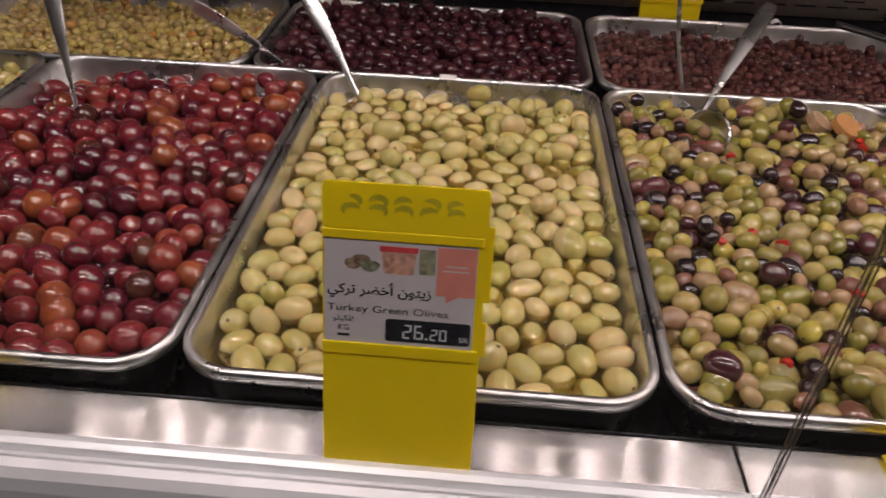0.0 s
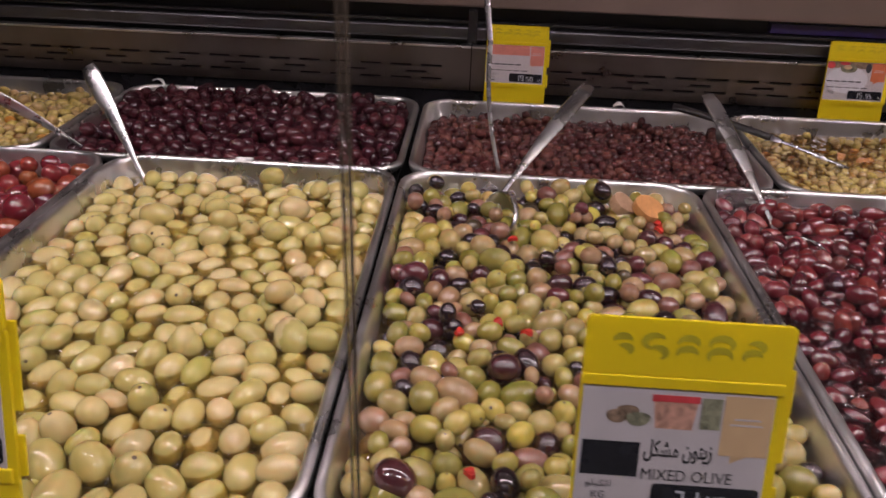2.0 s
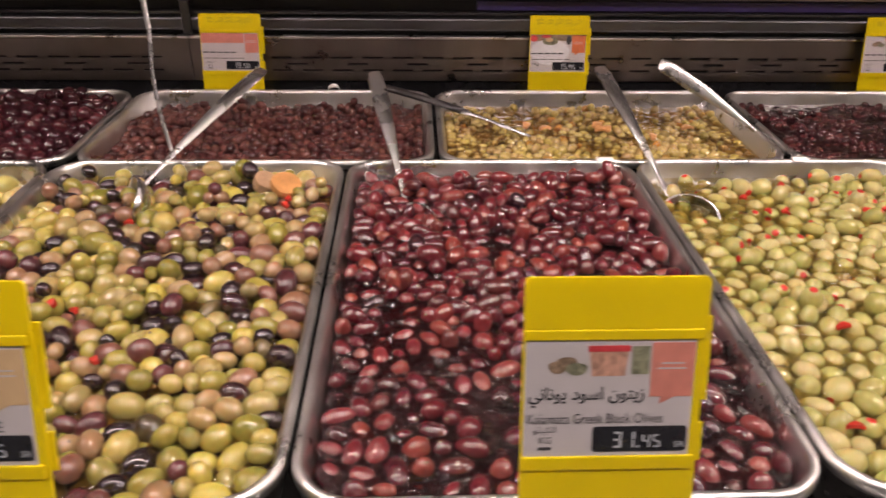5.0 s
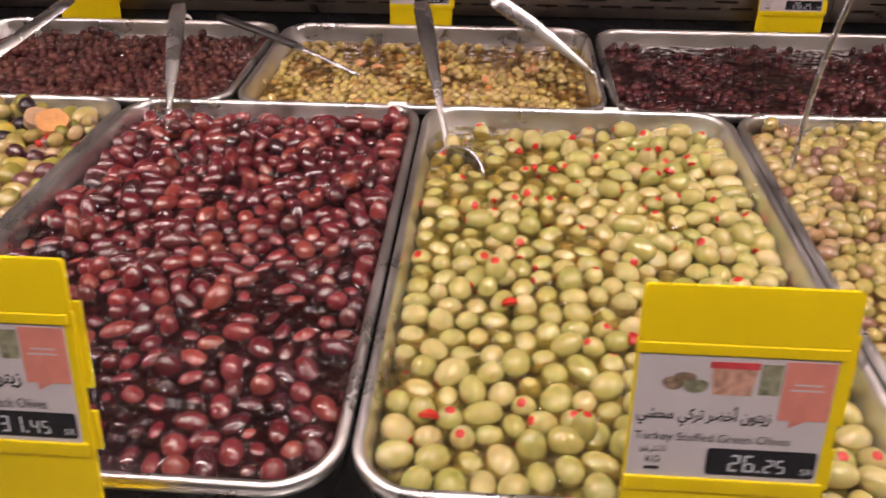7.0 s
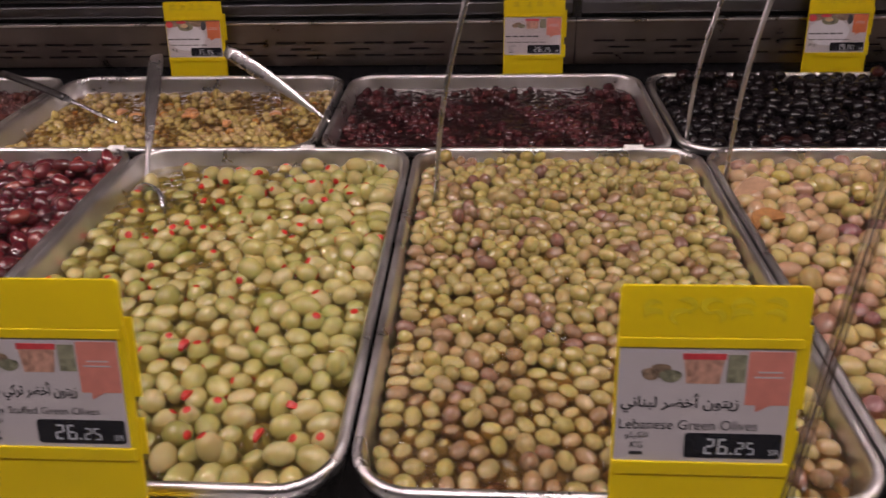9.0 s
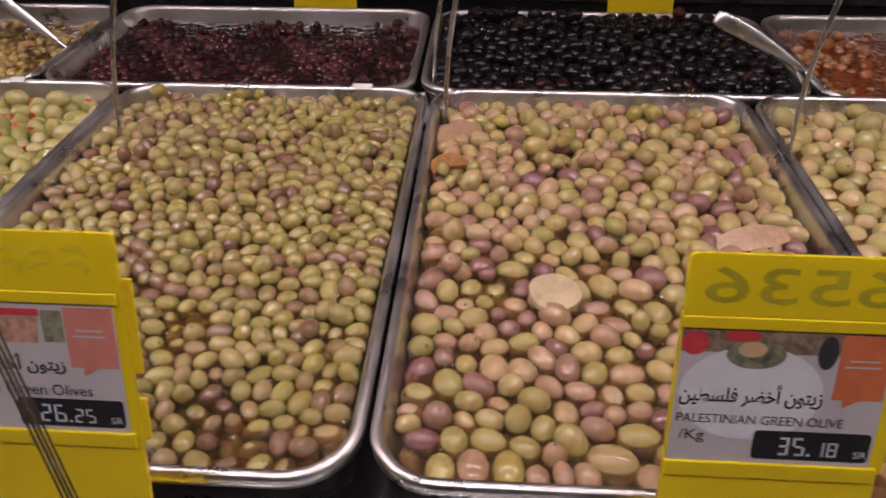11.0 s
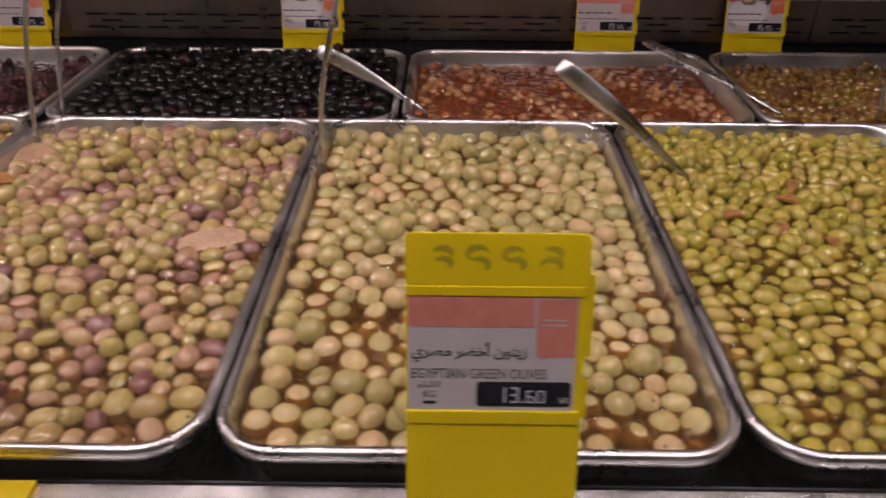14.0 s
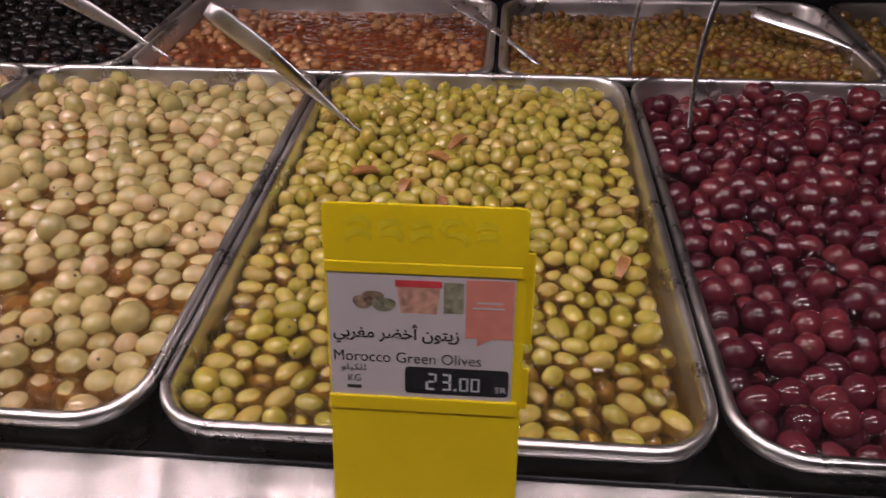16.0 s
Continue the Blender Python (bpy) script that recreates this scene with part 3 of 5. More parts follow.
def tray(name_label, x0, x1, y0, y1, depth, group):
    bm = bmesh.new()
    prof = ((0.0225, -depth), (0.012, -depth + 0.010), (0.0035, -0.0125), (0.0008, -0.0105), (0.0000, -0.0055), (0.0010, -0.0012), (0.0035, 0.0), (0.0068, -0.0004),
            (0.0085, -0.0028), (0.0100, -0.0070), (0.0165, -depth + 0.014), (0.0265, -depth + 0.003))
    loops = []
    for inset, z in prof:
        r = max(0.012, 0.046 - inset)
        loops.append([bm.verts.new((x, y, RIM + z)) for x, y in round_rect(x0 + inset, x1 - inset, y0 + inset, y1 - inset, r, 7)])
    for a, b in zip(loops[2:], loops[3:]):
        for i in range(len(a)):
            j = (i + 1) % len(a)
            bm.faces.new((a[i], a[j], b[j], b[i]))
    bm.faces.new(loops[-1])
    ob = mesh_object("olive_tray", bm, TRAY, True)
    # the outside below the rim is a separate near-black part
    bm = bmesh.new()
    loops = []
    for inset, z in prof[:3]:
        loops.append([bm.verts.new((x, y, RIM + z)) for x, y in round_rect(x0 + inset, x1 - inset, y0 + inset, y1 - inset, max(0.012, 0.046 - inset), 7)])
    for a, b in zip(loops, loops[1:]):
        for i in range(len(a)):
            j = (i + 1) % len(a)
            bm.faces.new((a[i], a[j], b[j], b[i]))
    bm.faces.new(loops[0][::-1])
    part("outer_wall", bm, OUTER, ob, "near-black outer wall below the rim", True)
    return tagged(ob, name_label, "tray", group)


# ---- olives ----


def olive_template(length, width, seg=12, rings=9, plug=0.0, point=0.0):
    """A fruit along x: ellipsoid with a slightly pinched tip and a stem hole (or plug) at its end. Vertices, quads as index rows, material per face."""
    xs, rs = [], []
    for i in range(rings + 1):
        a = math.pi * i / rings
        x = -math.cos(a)
        r = math.sin(a) ** 0.92
        xs.append(x * (1 + point * max(0.0, -x) ** 3))
        rs.append(r)
    # stem hole: the end ring turns back into the fruit
    xs[-1], rs[-1] = xs[-2] - 0.03 if not plug else xs[-2] + 0.05, 0.0
    rs[-2] = 0.13 + 0.22 * plug
    xs[-2] = math.sqrt(1 - rs[-2] ** 2)
    xs[-1] = xs[-2] - 0.05 if not plug else xs[-2] + 0.05
    verts = [(-length / 2 * (1 + point * 0.4), 0, 0)]
    for i in range(1, rings):
        for k in range(seg):
            b = 2 * math.pi * k / seg
            verts.append((xs[i] * length / 2, rs[i] * width / 2 * math.cos(b), rs[i] * width / 2 * math.sin(b)))
    verts.append((xs[-1] * length / 2, 0, 0))
    faces, mats = [], []
    last = len(verts) - 1
    for k in range(seg):
        j = (k + 1) % seg
        faces.append((0, 1 + j, 1 + k))
        mats.append(0)
        for i in range(rings - 2):
            o = 1 + i * seg
            faces.append((o + k, o + j, o + seg + j, o + seg + k))
            mats.append(0)
        o = 1 + (rings - 2) * seg
        faces.append((o + k, o + j, last))
        mats.append(1)
    return np.array(verts), faces, mats


def fill_mesh(name, tv, faces, mats, mats_slots, mat4s):
    """Many fruits in one mesh, each its own island."""
    n, nv = len(mat4s), len(tv)
    v4 = np.c_[tv, np.ones(nv)]
    co = np.einsum("nij,vj->nvi", mat4s[:, :3, :], v4).reshape(-1, 3)
    me = bpy.data.meshes.new(name)
    sizes = np.array([len(f) for f in faces])
    flat = np.concatenate([np.array(f) for f in faces])
    loops = (flat[None, :] + (np.arange(n) * nv)[:, None]).ravel()
    tot = np.tile(sizes, n)
    starts = np.concatenate([[0], np.cumsum(tot)[:-1]])
    me.vertices.add(len(co))
    me.vertices.foreach_set("co", co.ravel())
    me.loops.add(len(loops))
    me.loops.foreach_set("vertex_index", loops.astype(np.int32))
    me.polygons.add(len(tot))
    me.polygons.foreach_set("loop_start", starts.astype(np.int32))
    me.polygons.foreach_set("material_index", np.tile(np.array(mats, dtype=np.int32), n))
    me.polygons.foreach_set("use_smooth", np.ones(len(tot), dtype=bool))
    for m in mats_slots:
        me.materials.append(m)
    me.update(calc_edges=True)
    me.validate()
    return me


def pack(rng, x0, x1, y0, y1, length, width, sigma, cover, tilt, upright, rounds=36):
    """Fruits laid side by side: each is two discs along its axis; discs that overlap push their fruits apart and turn them."""
    rowh = math.sqrt(0.785 * length * width / cover * 0.866)
    spacing = rowh / 0.866
    grid = [(x0 + (i + 0.25 + 0.5 * (j % 2)) * spacing, y0 + (j + 0.5) * rowh) for j in range(int((y1 - y0) / rowh)) for i in range(int((x1 - x0) / spacing + 0.5))]
    p = np.array(grid) + rng.normal(0, spacing * 0.3, (len(grid), 2))
    n = len(p)
    size = np.clip(rng.normal(1, sigma, n), 0.70, 1.45)
    yaw = rng.uniform(0, 2 * math.pi, n)
    pitch = np.where(rng.random(n) < upright, -rng.uniform(0.6, 1.5, n), rng.normal(0, tilt, n))
    r = width / 2 * size * 0.98
    half = np.maximum(0.0, np.hypot(length * np.cos(pitch), width * np.sin(pitch)) - width) / 2 * size
    for k in range(rounds):
        if k % 8 == 0:
            d2 = ((p[:, None] - p[None]) ** 2).sum(2)
            ia, ib = np.nonzero(np.triu(d2 < (1.5 * length) ** 2, 1))
        u = np.c_[np.cos(yaw), np.sin(yaw)] * half[:, None]
        move, turn = np.zeros((n, 2)), np.zeros(n)
        for sa in (-1, 1):
            for sb in (-1, 1):
                d = p[ia] + sa * u[ia] - p[ib] - sb * u[ib]
                dist = np.sqrt((d ** 2).sum(1)) + 1e-9
                f = d / dist[:, None] * (np.clip(r[ia] + r[ib] - dist, 0, None) * 0.2)[:, None]
                np.add.at(move, ia, f)
                np.add.at(move, ib, -f)
                np.add.at(turn, ia, sa * (u[ia, 0] * f[:, 1] - u[ia, 1] * f[:, 0]))
                np.add.at(turn, ib, -sb * (u[ib, 0] * f[:, 1] - u[ib, 1] * f[:, 0]))
        p += move
        yaw += np.clip(turn / (half ** 2 + (width / 3) ** 2), -0.3, 0.3)
        ex, ey = np.abs(np.cos(yaw)) * half + r, np.abs(np.sin(yaw)) * half + r
        p[:, 0] = np.clip(p[:, 0], x0 + ex, x1 - ex)
        p[:, 1] = np.clip(p[:, 1], y0 + ey, y1 - ey)
    return p, size, yaw, pitch


def olive_matrices(rng, p, size, yaw, pitch, z):
    out = np.zeros((len(p), 4, 4))
    for i in range(len(p)):
        e = Euler((rng.uniform(0, 6.28), pitch[i], yaw[i]))
        st = rng.uniform(0.92, 1.08)
        m = Matrix.LocRotScale((p[i][0], p[i][1], z[i]), e, (size[i] * st, size[i] / math.sqrt(st), size[i] / math.sqrt(st)))
        out[i] = np.array(m)
    return out


def brine_surface(x0, x1, y0, y1, z, fruits, step):
    """The brine's surface, drawn up where it wets the oval fruits; a plain sheet where step is 0. Each fruit: x, y, z, yaw, half length, half width."""
    bm = bmesh.new()
    c = 0.034
    if not step:
        bm.faces.new([bm.verts.new((x, y, z)) for x, y in round_rect(x0, x1, y0, y1, c, 6)])
        return bm
    xs, ys = np.arange(x0, x1 + step / 2, step), np.arange(y0, y1 + step / 2, step)
    rise = np.zeros((len(ys), len(xs)))
    for px, py, oz, yaw, ha, hb in fruits:
        cut = 1 - ((z - oz) / hb) ** 2
        if cut <= 0.02:
            continue
        a, b = ha * math.sqrt(cut), hb * math.sqrt(cut)
        i0, i1 = np.searchsorted(xs, (px - a - 0.006, px + a + 0.006))
        j0, j1 = np.searchsorted(ys, (py - a - 0.006, py + a + 0.006))
        if i1 <= i0 or j1 <= j0:
            continue
        dx, dy = xs[None, i0:i1] - px, ys[j0:j1, None] - py
        u, v = dx * math.cos(yaw) + dy * math.sin(yaw), dy * math.cos(yaw) - dx * math.sin(yaw)
        rho = np.sqrt((u / a) ** 2 + (v / b) ** 2) + 1e-6
        d = np.hypot(dx, dy) * (1 - 1 / rho)
        rise[j0:j1, i0:i1] = np.maximum(rise[j0:j1, i0:i1], 0.0030 * np.exp(-np.maximum(d, 0) / 0.0030))
    gx, gy = np.meshgrid(xs, ys)
    dx = np.maximum(np.maximum(x0 + c - gx, gx - (x1 - c)), 0)
    dy = np.maximum(np.maximum(y0 + c - gy, gy - (y1 - c)), 0)
    ok = dx * dx + dy * dy <= c * c
    verts = {}
    for j in range(len(ys)):
        for i in range(len(xs)):
            if ok[j, i]:
                verts[j, i] = bm.verts.new((xs[i], ys[j], z + rise[j, i]))
    for (j, i), v in list(verts.items()):
        q = (verts.get((j, i + 1)), verts.get((j + 1, i + 1)), verts.get((j + 1, i)))
        if None not in q:
            bm.faces.new((v, *q))
    return bm


def olive_filling(name, label, skin, x0, x1, y0, y1, length, width, level, seed, brine, brine_z, heap=0.008, sigma=0.09, tip=PIT, plug=0.0,
                  plug_share=1.0, seg=12, rings=9, singles=0, point=0.0, dune=0.003, upright=0.12, cover=0.92, mound=0.0, rough=0.13):
    """One tray's olives: a heap of single fruits on a lower layer, with brine between them. Level is the height of the fruit tops at the front."""
    rng = np.random.default_rng(seed)
    spacing = math.sqrt(length * width)
    r = 0.5 * width

    def height(p):
        t = np.clip((p[:, 1] - y0) / (y1 - y0), 0, 1)
        h = heap * (t * t * (3 - 2 * t))
        h += mound * t ** 2 * (np.clip((p[:, 0] - x0) / (x1 - x0), 0, 1) - 0.35)
        h += dune * np.sin(p[:, 0] * 31 + seed) * np.cos(p[:, 1] * 23 + seed * 2) + dune * 0.7 * np.sin(p[:, 0] * 61 + p[:, 1] * 47 + seed * 3)
        return h

    def clear(p):
        # keep the fruits out of the rounded corners
        c = 0.034
        dx = np.maximum(np.maximum(x0 + c - p[:, 0], p[:, 0] - (x1 - c)), 0)
        dy = np.maximum(np.maximum(y0 + c - p[:, 1], p[:, 1] - (y1 - c)), 0)
        return dx * dx + dy * dy < (c - 0.9 * r) ** 2

    top_p, top_s, top_yaw, top_pitch = pack(rng, x0, x1, y0, y1, length, width, sigma, cover, 0.25, upright)
    keep = clear(top_p)
    top_p, top_s, top_yaw, top_pitch = top_p[keep], top_s[keep], top_yaw[keep], top_pitch[keep]
    top_z = level - r * top_s + height(top_p) + rng.normal(0, width * rough, len(top_p))
    low_p, low_s, low_yaw, low_pitch = pack(rng, x0 + 0.003, x1 - 0.003, y0 + 0.003, y1 - 0.003, length, width, sigma, 0.95, 0.4, 0.3, 12)
    keep = clear(low_p)
    low_p, low_s, low_yaw, low_pitch = low_p[keep], low_s[keep], low_yaw[keep], low_pitch[keep]
    low_z = level - r + height(low_p) - width * 0.78 + rng.normal(0, width * 0.1, len(low_p))
    # a few fruits lying on top, more of them at the back of the heap
    n_up = int(len(top_p) * (0.07 if cover > 0.86 else 0.03))
    up = rng.choice(len(top_p), n_up, p=(lambda w: w / w.sum())(0.1 + np.clip((top_p[:, 1] - y0) / (y1 - y0), 0, 1) ** 2))
    up_p = top_p[up] + rng.normal(0, spacing * 0.3, (n_up, 2))
    up_p[:, 0] = np.clip(up_p[:, 0], x0 + 1.3 * r, x1 - 1.3 * r)
    up_p[:, 1] = np.clip(up_p[:, 1], y0 + 2 * r, y1 - 1.3 * r)
    up_z = top_z[up] + width * 0.55
    tv, tf, tm = olive_template(length, width, seg, rings, plug, point)
    m_top = olive_matrices(rng, top_p, top_s, top_yaw, top_pitch, top_z)
    m_low = olive_matrices(rng, low_p, low_s, low_yaw, low_pitch, low_z)
    m_up = olive_matrices(rng, up_p, top_s[up], top_yaw[up] + 1.2, top_pitch[up], up_z)
    order = np.argsort(top_p[:, 1])
    single, rest = order[:singles], order[singles:]
    pile = tagged(new(name, fill_mesh(name, tv, tf, tm, (skin, tip), np.concatenate([m_top[rest], m_up]))), label, "olives", "olive fillings", "stuff")
    if singles:
        one = fill_mesh("olive", tv, tf, tm, (skin, tip), np.eye(4)[None])
        bare = fill_mesh("olive", tv, tf, [0] * len(tm), (skin, tip), np.eye(4)[None]) if plug_share < 1 else one
        for i in single:
            ob = new("olive", one if rng.random() < plug_share else bare)
            ob.parent = pile
            ob.matrix_local = Matrix(m_top[i].tolist())
    lv, lf, lm = olive_template(length, width, max(7, seg - 3), max(5, rings - 3), plug, point)
    sunk = new("sunken_layer", fill_mesh("sunken_layer", lv, lf, lm, (skin, tip), m_low))
    sunk.parent = pile
    part("bed", slab(x0 + 0.006, x1 - 0.006, y0 + 0.006, y1 - 0.006, level - 2.6 * width, level - 1.75 * width, 0.03), skin, pile)
    bm = brine_surface(x0 + 0.0005, x1 - 0.0005, y0 - 0.001, y1 + 0.001, brine_z, np.c_[top_p, top_z, top_yaw, np.hypot(length * np.cos(top_pitch), width * np.sin(top_pitch)) / 2 * top_s, r * top_s], 0.0020 if seg > 9 else 0.0)
    tagged(mesh_object("brine", bm, brine, True), "shallow pickling brine pooled between the olives", "brine", kind="stuff")
    return pile


SK = {
    "wine": olive_skin("wine_red_skin", ((0.0, (0.0806, 0.007425, 0.018)), (0.35, (0.156, 0.01418, 0.0252)), (0.7, (0.2275, 0.02835, 0.0312)), (0.92, (0.3055, 0.081, 0.0288)), (1.0, (0.026, 0.0054, 0.012))), sss=0.18),
    "pale": olive_skin("pale_green_skin", ((0.0, (0.45, 0.39, 0.125)), (0.4, (0.54, 0.45, 0.16)), (0.7, (0.60, 0.47, 0.23)), (0.88, (0.42, 0.38, 0.09)), (1.0, (0.58, 0.42, 0.21))), 0.2, 0.3, 0.7, sss=0.18),
    "mixed": olive_skin("mixed_skin", ((0.0, (0.4256, 0.3472, 0.0805)), (0.18, (0.2016, 0.1848, 0.0276)), (0.34, (0.3584, 0.2968, 0.092)), (0.48, (0.3584, 0.2408, 0.115)), (0.58, (0.2464, 0.1232, 0.07475)), (0.68, (0.1008, 0.0224, 0.0276)), (0.76, (0.0224, 0.00896, 0.0115)), (0.87, (0.01456, 0.00784, 0.0092)), (0.89, (0.4032, 0.3136, 0.115)), (1.0, (0.4704, 0.392, 0.069))), 0.2, 0.35, 0.6, sss=0.18),
    "kalamata": olive_skin("dark_red_skin", ((0.0, (0.05702, 0.006936, 0.01346)), (0.3, (0.1045, 0.01214, 0.01923)), (0.65, (0.1616, 0.02081, 0.02692)), (0.88, (0.2186, 0.04335, 0.0337)), (1.0, (0.02851, 0.006936, 0.01346))), 0.17, 0.45, 0.5, sss=0.18),
    "stuffed": olive_skin("stuffed_green_skin", ((0.0, (0.33, 0.315, 0.09)), (0.5, (0.39, 0.35, 0.11)), (0.8, (0.44, 0.37, 0.155)), (1.0, (0.28, 0.275, 0.06))), 0.2, 0.3, 0.7, sss=0.18),
    "small": olive_skin("small_green_brown_skin", ((0.0, (0.285, 0.234, 0.0725)), (0.35, (0.371, 0.308, 0.090)), (0.6, (0.37, 0.290, 0.115)), (0.8, (0.265, 0.165, 0.075)), (0.92, (0.19, 0.0918, 0.063)), (1.0, (0.323, 0.269, 0.0828))), 0.2, 0.4, 0.65, sss=0.18),
    "rosy": olive_skin("rosy_green_skin", ((0.0, (0.36, 0.295, 0.095)), (0.35, (0.44, 0.345, 0.13)), (0.58, (0.46, 0.315, 0.165)), (0.80, (0.39, 0.235, 0.145)), (0.94, (0.20, 0.083, 0.085)), (1.0, (0.44, 0.365, 0.085))), 0.2, 0.4, 0.7, sss=0.18),
    "beige": olive_skin("beige_green_skin", ((0.0, (0.34, 0.285, 0.11)), (0.4, (0.45, 0.375, 0.145)), (0.7, (0.53, 0.42, 0.19)), (0.9, (0.52, 0.37, 0.19)), (1.0, (0.32, 0.29, 0.095))), 0.2, 0.35, 0.7, sss=0.18),
    "golden": olive_skin("golden_green_skin", ((0.0, (0.3194, 0.2754, 0.03713)), (0.45, (0.4046, 0.3415, 0.04827)), (0.8, (0.4579, 0.3635, 0.0789)), (0.95, (0.3833, 0.2809, 0.06497)), (1.0, (0.2556, 0.2258, 0.03156))), 0.18, 0.4, 0.6, sss=0.18),
    "purple": olive_skin("purple_skin", ((0.0, (0.052, 0.00715, 0.015)), (0.5, (0.0962, 0.01365, 0.02375)), (0.85, (0.1404, 0.0247, 0.0325)), (1.0, (0.0364, 0.0065, 0.01375))), 0.18, 0.35, 0.55, sss=0.18, coat=0.6),
    "darkpurple": olive_skin("dark_purple_skin", ((0.0, (0.024, 0.0048, 0.00893)), (0.6, (0.045, 0.0084, 0.014)), (1.0, (0.072, 0.015, 0.0191))), 0.22, 0.4, 0.5, coat=0.4),
    "darkbrown": olive_skin("dark_brown_skin", ((0.0, (0.0375, 0.009, 0.0105)), (0.5, (0.0825, 0.021, 0.0195)), (0.9, (0.128, 0.045, 0.0338)), (1.0, (0.03, 0.0075, 0.009))), 0.22, 0.4, 0.5, coat=0.4),
    "salad": olive_skin("salad_skin", ((0.0, (0.38, 0.29, 0.07)), (0.4, (0.44, 0.34, 0.11)), (0.75, (0.36, 0.23, 0.09)), (0.93, (0.22, 0.18, 0.05)), (1.0, (0.46, 0.20, 0.04))), 0.24, 0.4, 0.6),
    "darkred": olive_skin("small_dark_red_skin", ((0.0, (0.027, 0.0048, 0.0072)), (0.5, (0.051, 0.0084, 0.012)), (0.9, (0.084, 0.018, 0.018)), (1.0, (0.018, 0.0036, 0.006))), 0.2, 0.4, 0.5, coat=0.4),
    "black": olive_skin("black_skin", ((0.0, (0.00216, 0.00158, 0.00248)), (0.7, (0.00432, 0.00285, 0.00414)), (0.96, (0.0072, 0.00382, 0.00497)), (1.0, (0.036, 0.0072, 0.0054))), 0.25, 0.3, 0.5, coat=0.25),
    "spiced": olive_skin("chilli_oil_skin", ((0.0, (0.26, 0.115, 0.030)), (0.5, (0.36, 0.185, 0.080)), (0.85, (0.24, 0.055, 0.012)), (1.0, (0.20, 0.095, 0.025))), 0.2, 0.4, 0.6),
    "amber": olive_skin("amber_skin", ((0.0, (0.15, 0.090, 0.009)), (0.5, (0.22, 0.130, 0.014)), (0.85, (0.15, 0.05, 0.008)), (1.0, (0.11, 0.078, 0.010))), 0.2, 0.4, 0.6),
}
BR = {
    "clear": liquid("clear_brine", (0.92, 0.84, 0.58), (0.30, 0.21, 0.07), 0.07),
    "murky": liquid("brown_brine", (0.86, 0.70, 0.46), (0.24, 0.14, 0.055), 0.10),
    "tan": liquid("tan_brine", (0.90, 0.76, 0.56), (0.27, 0.16, 0.08), 0.10),
    "brown": liquid("clouded_brown_brine", (0.86, 0.64, 0.38), (0.27, 0.13, 0.04), 0.20),
    "purple": liquid("purple_brine", (0.40, 0.16, 0.18), (0.035, 0.010, 0.014), 0.2),
    "dark": liquid("dark_brine", (0.22, 0.12, 0.13), (0.03, 0.009, 0.012), 0.2, 0.07),
    "red": liquid("chilli_oil", (0.88, 0.40, 0.12), (0.32, 0.085, 0.014), 0.26, 0.22),
}
P = 0.37
FRONT = (
    # tray number, name, label, skin, length, width, brine, level, depth of the brine's surface under the fruit tops in widths, heap, extras
    (-1, "pale_green_olives", "pale green olives heaped in a steel tray", "pale", 0.026, 0.020, "clear", 0.907, 0.4, 0.003, {}),
    (0, "wine_red_olives", "shiny wine-red round olives heaped in a steel tray", "wine", 0.0300, 0.0264, "purple", 0.905, 0.75, 0.004, dict(sigma=0.12, mound=0.016, rough=0.2)),
    (1, "turkey_green_olives", "large pale green olives in clear brine, steel tray", "pale", 0.0335, 0.0245, "clear", 0.907, 0.50, -0.003, dict(dune=0.0012, rough=0.11, cover=0.92)),
    (2, "mixed_olives", "mixed green, brown and black olives with pimento bits", "mixed", 0.0245, 0.0195, "murky", 0.908, 0.8, 0.004, dict(sigma=0.2, cover=0.95, rough=0.2)),
    (3, "kalamata_olives", "dark red almond-shaped olives in purple brine", "kalamata", 0.0262, 0.0176, "purple", 0.9085, 0.33, 0.005, dict(dune=0.0015, rough=0.16, point=0.10, cover=0.89, upright=0.22)),
    (4, "stuffed_green_olives", "green olives stuffed with red pimento in brine", "stuffed", 0.0268, 0.0210, "clear", 0.9080, 0.50, -0.005, dict(dune=0.0012, rough=0.12, mound=0.016, plug=1.0, tip=PIMENTO, upright=0.32, plug_share=0.4, cover=0.93)),
    (5, "lebanese_green_olives", "small green and brown olives in murky brine", "small", 0.0200, 0.0150, "murky", 0.9080, 0.48, 0.006, dict(dune=0.0012, rough=0.13, cover=0.90)),
    (6, "palestinian_green_olives", "rosy green and brown olives in tan brine", "rosy", 0.0240, 0.0185, "tan", 0.9085, 0.44, 0.005, dict(dune=0.0012, rough=0.12, cover=0.88, sigma=0.14)),
    (7, "large_green_olives", "large round beige green olives in brown brine", "beige", 0.0262, 0.0228, "brown", 0.9085, 0.40, 0.003, dict(dune=0.0012, rough=0.11, cover=0.88)),
    (8, "morocco_green_olives", "small golden green olives in brown brine", "golden", 0.0230, 0.0163, "murky", 0.9085, 0.44, 0.004, dict(dune=0.0012, rough=0.12, cover=0.89)),
    (9, "purple_olives", "large dark purple olives heaped in a steel tray", "purple", 0.0272, 0.0230, "purple", 0.908, 0.6, 0.003, dict(cover=0.93, rough=0.18)),
)
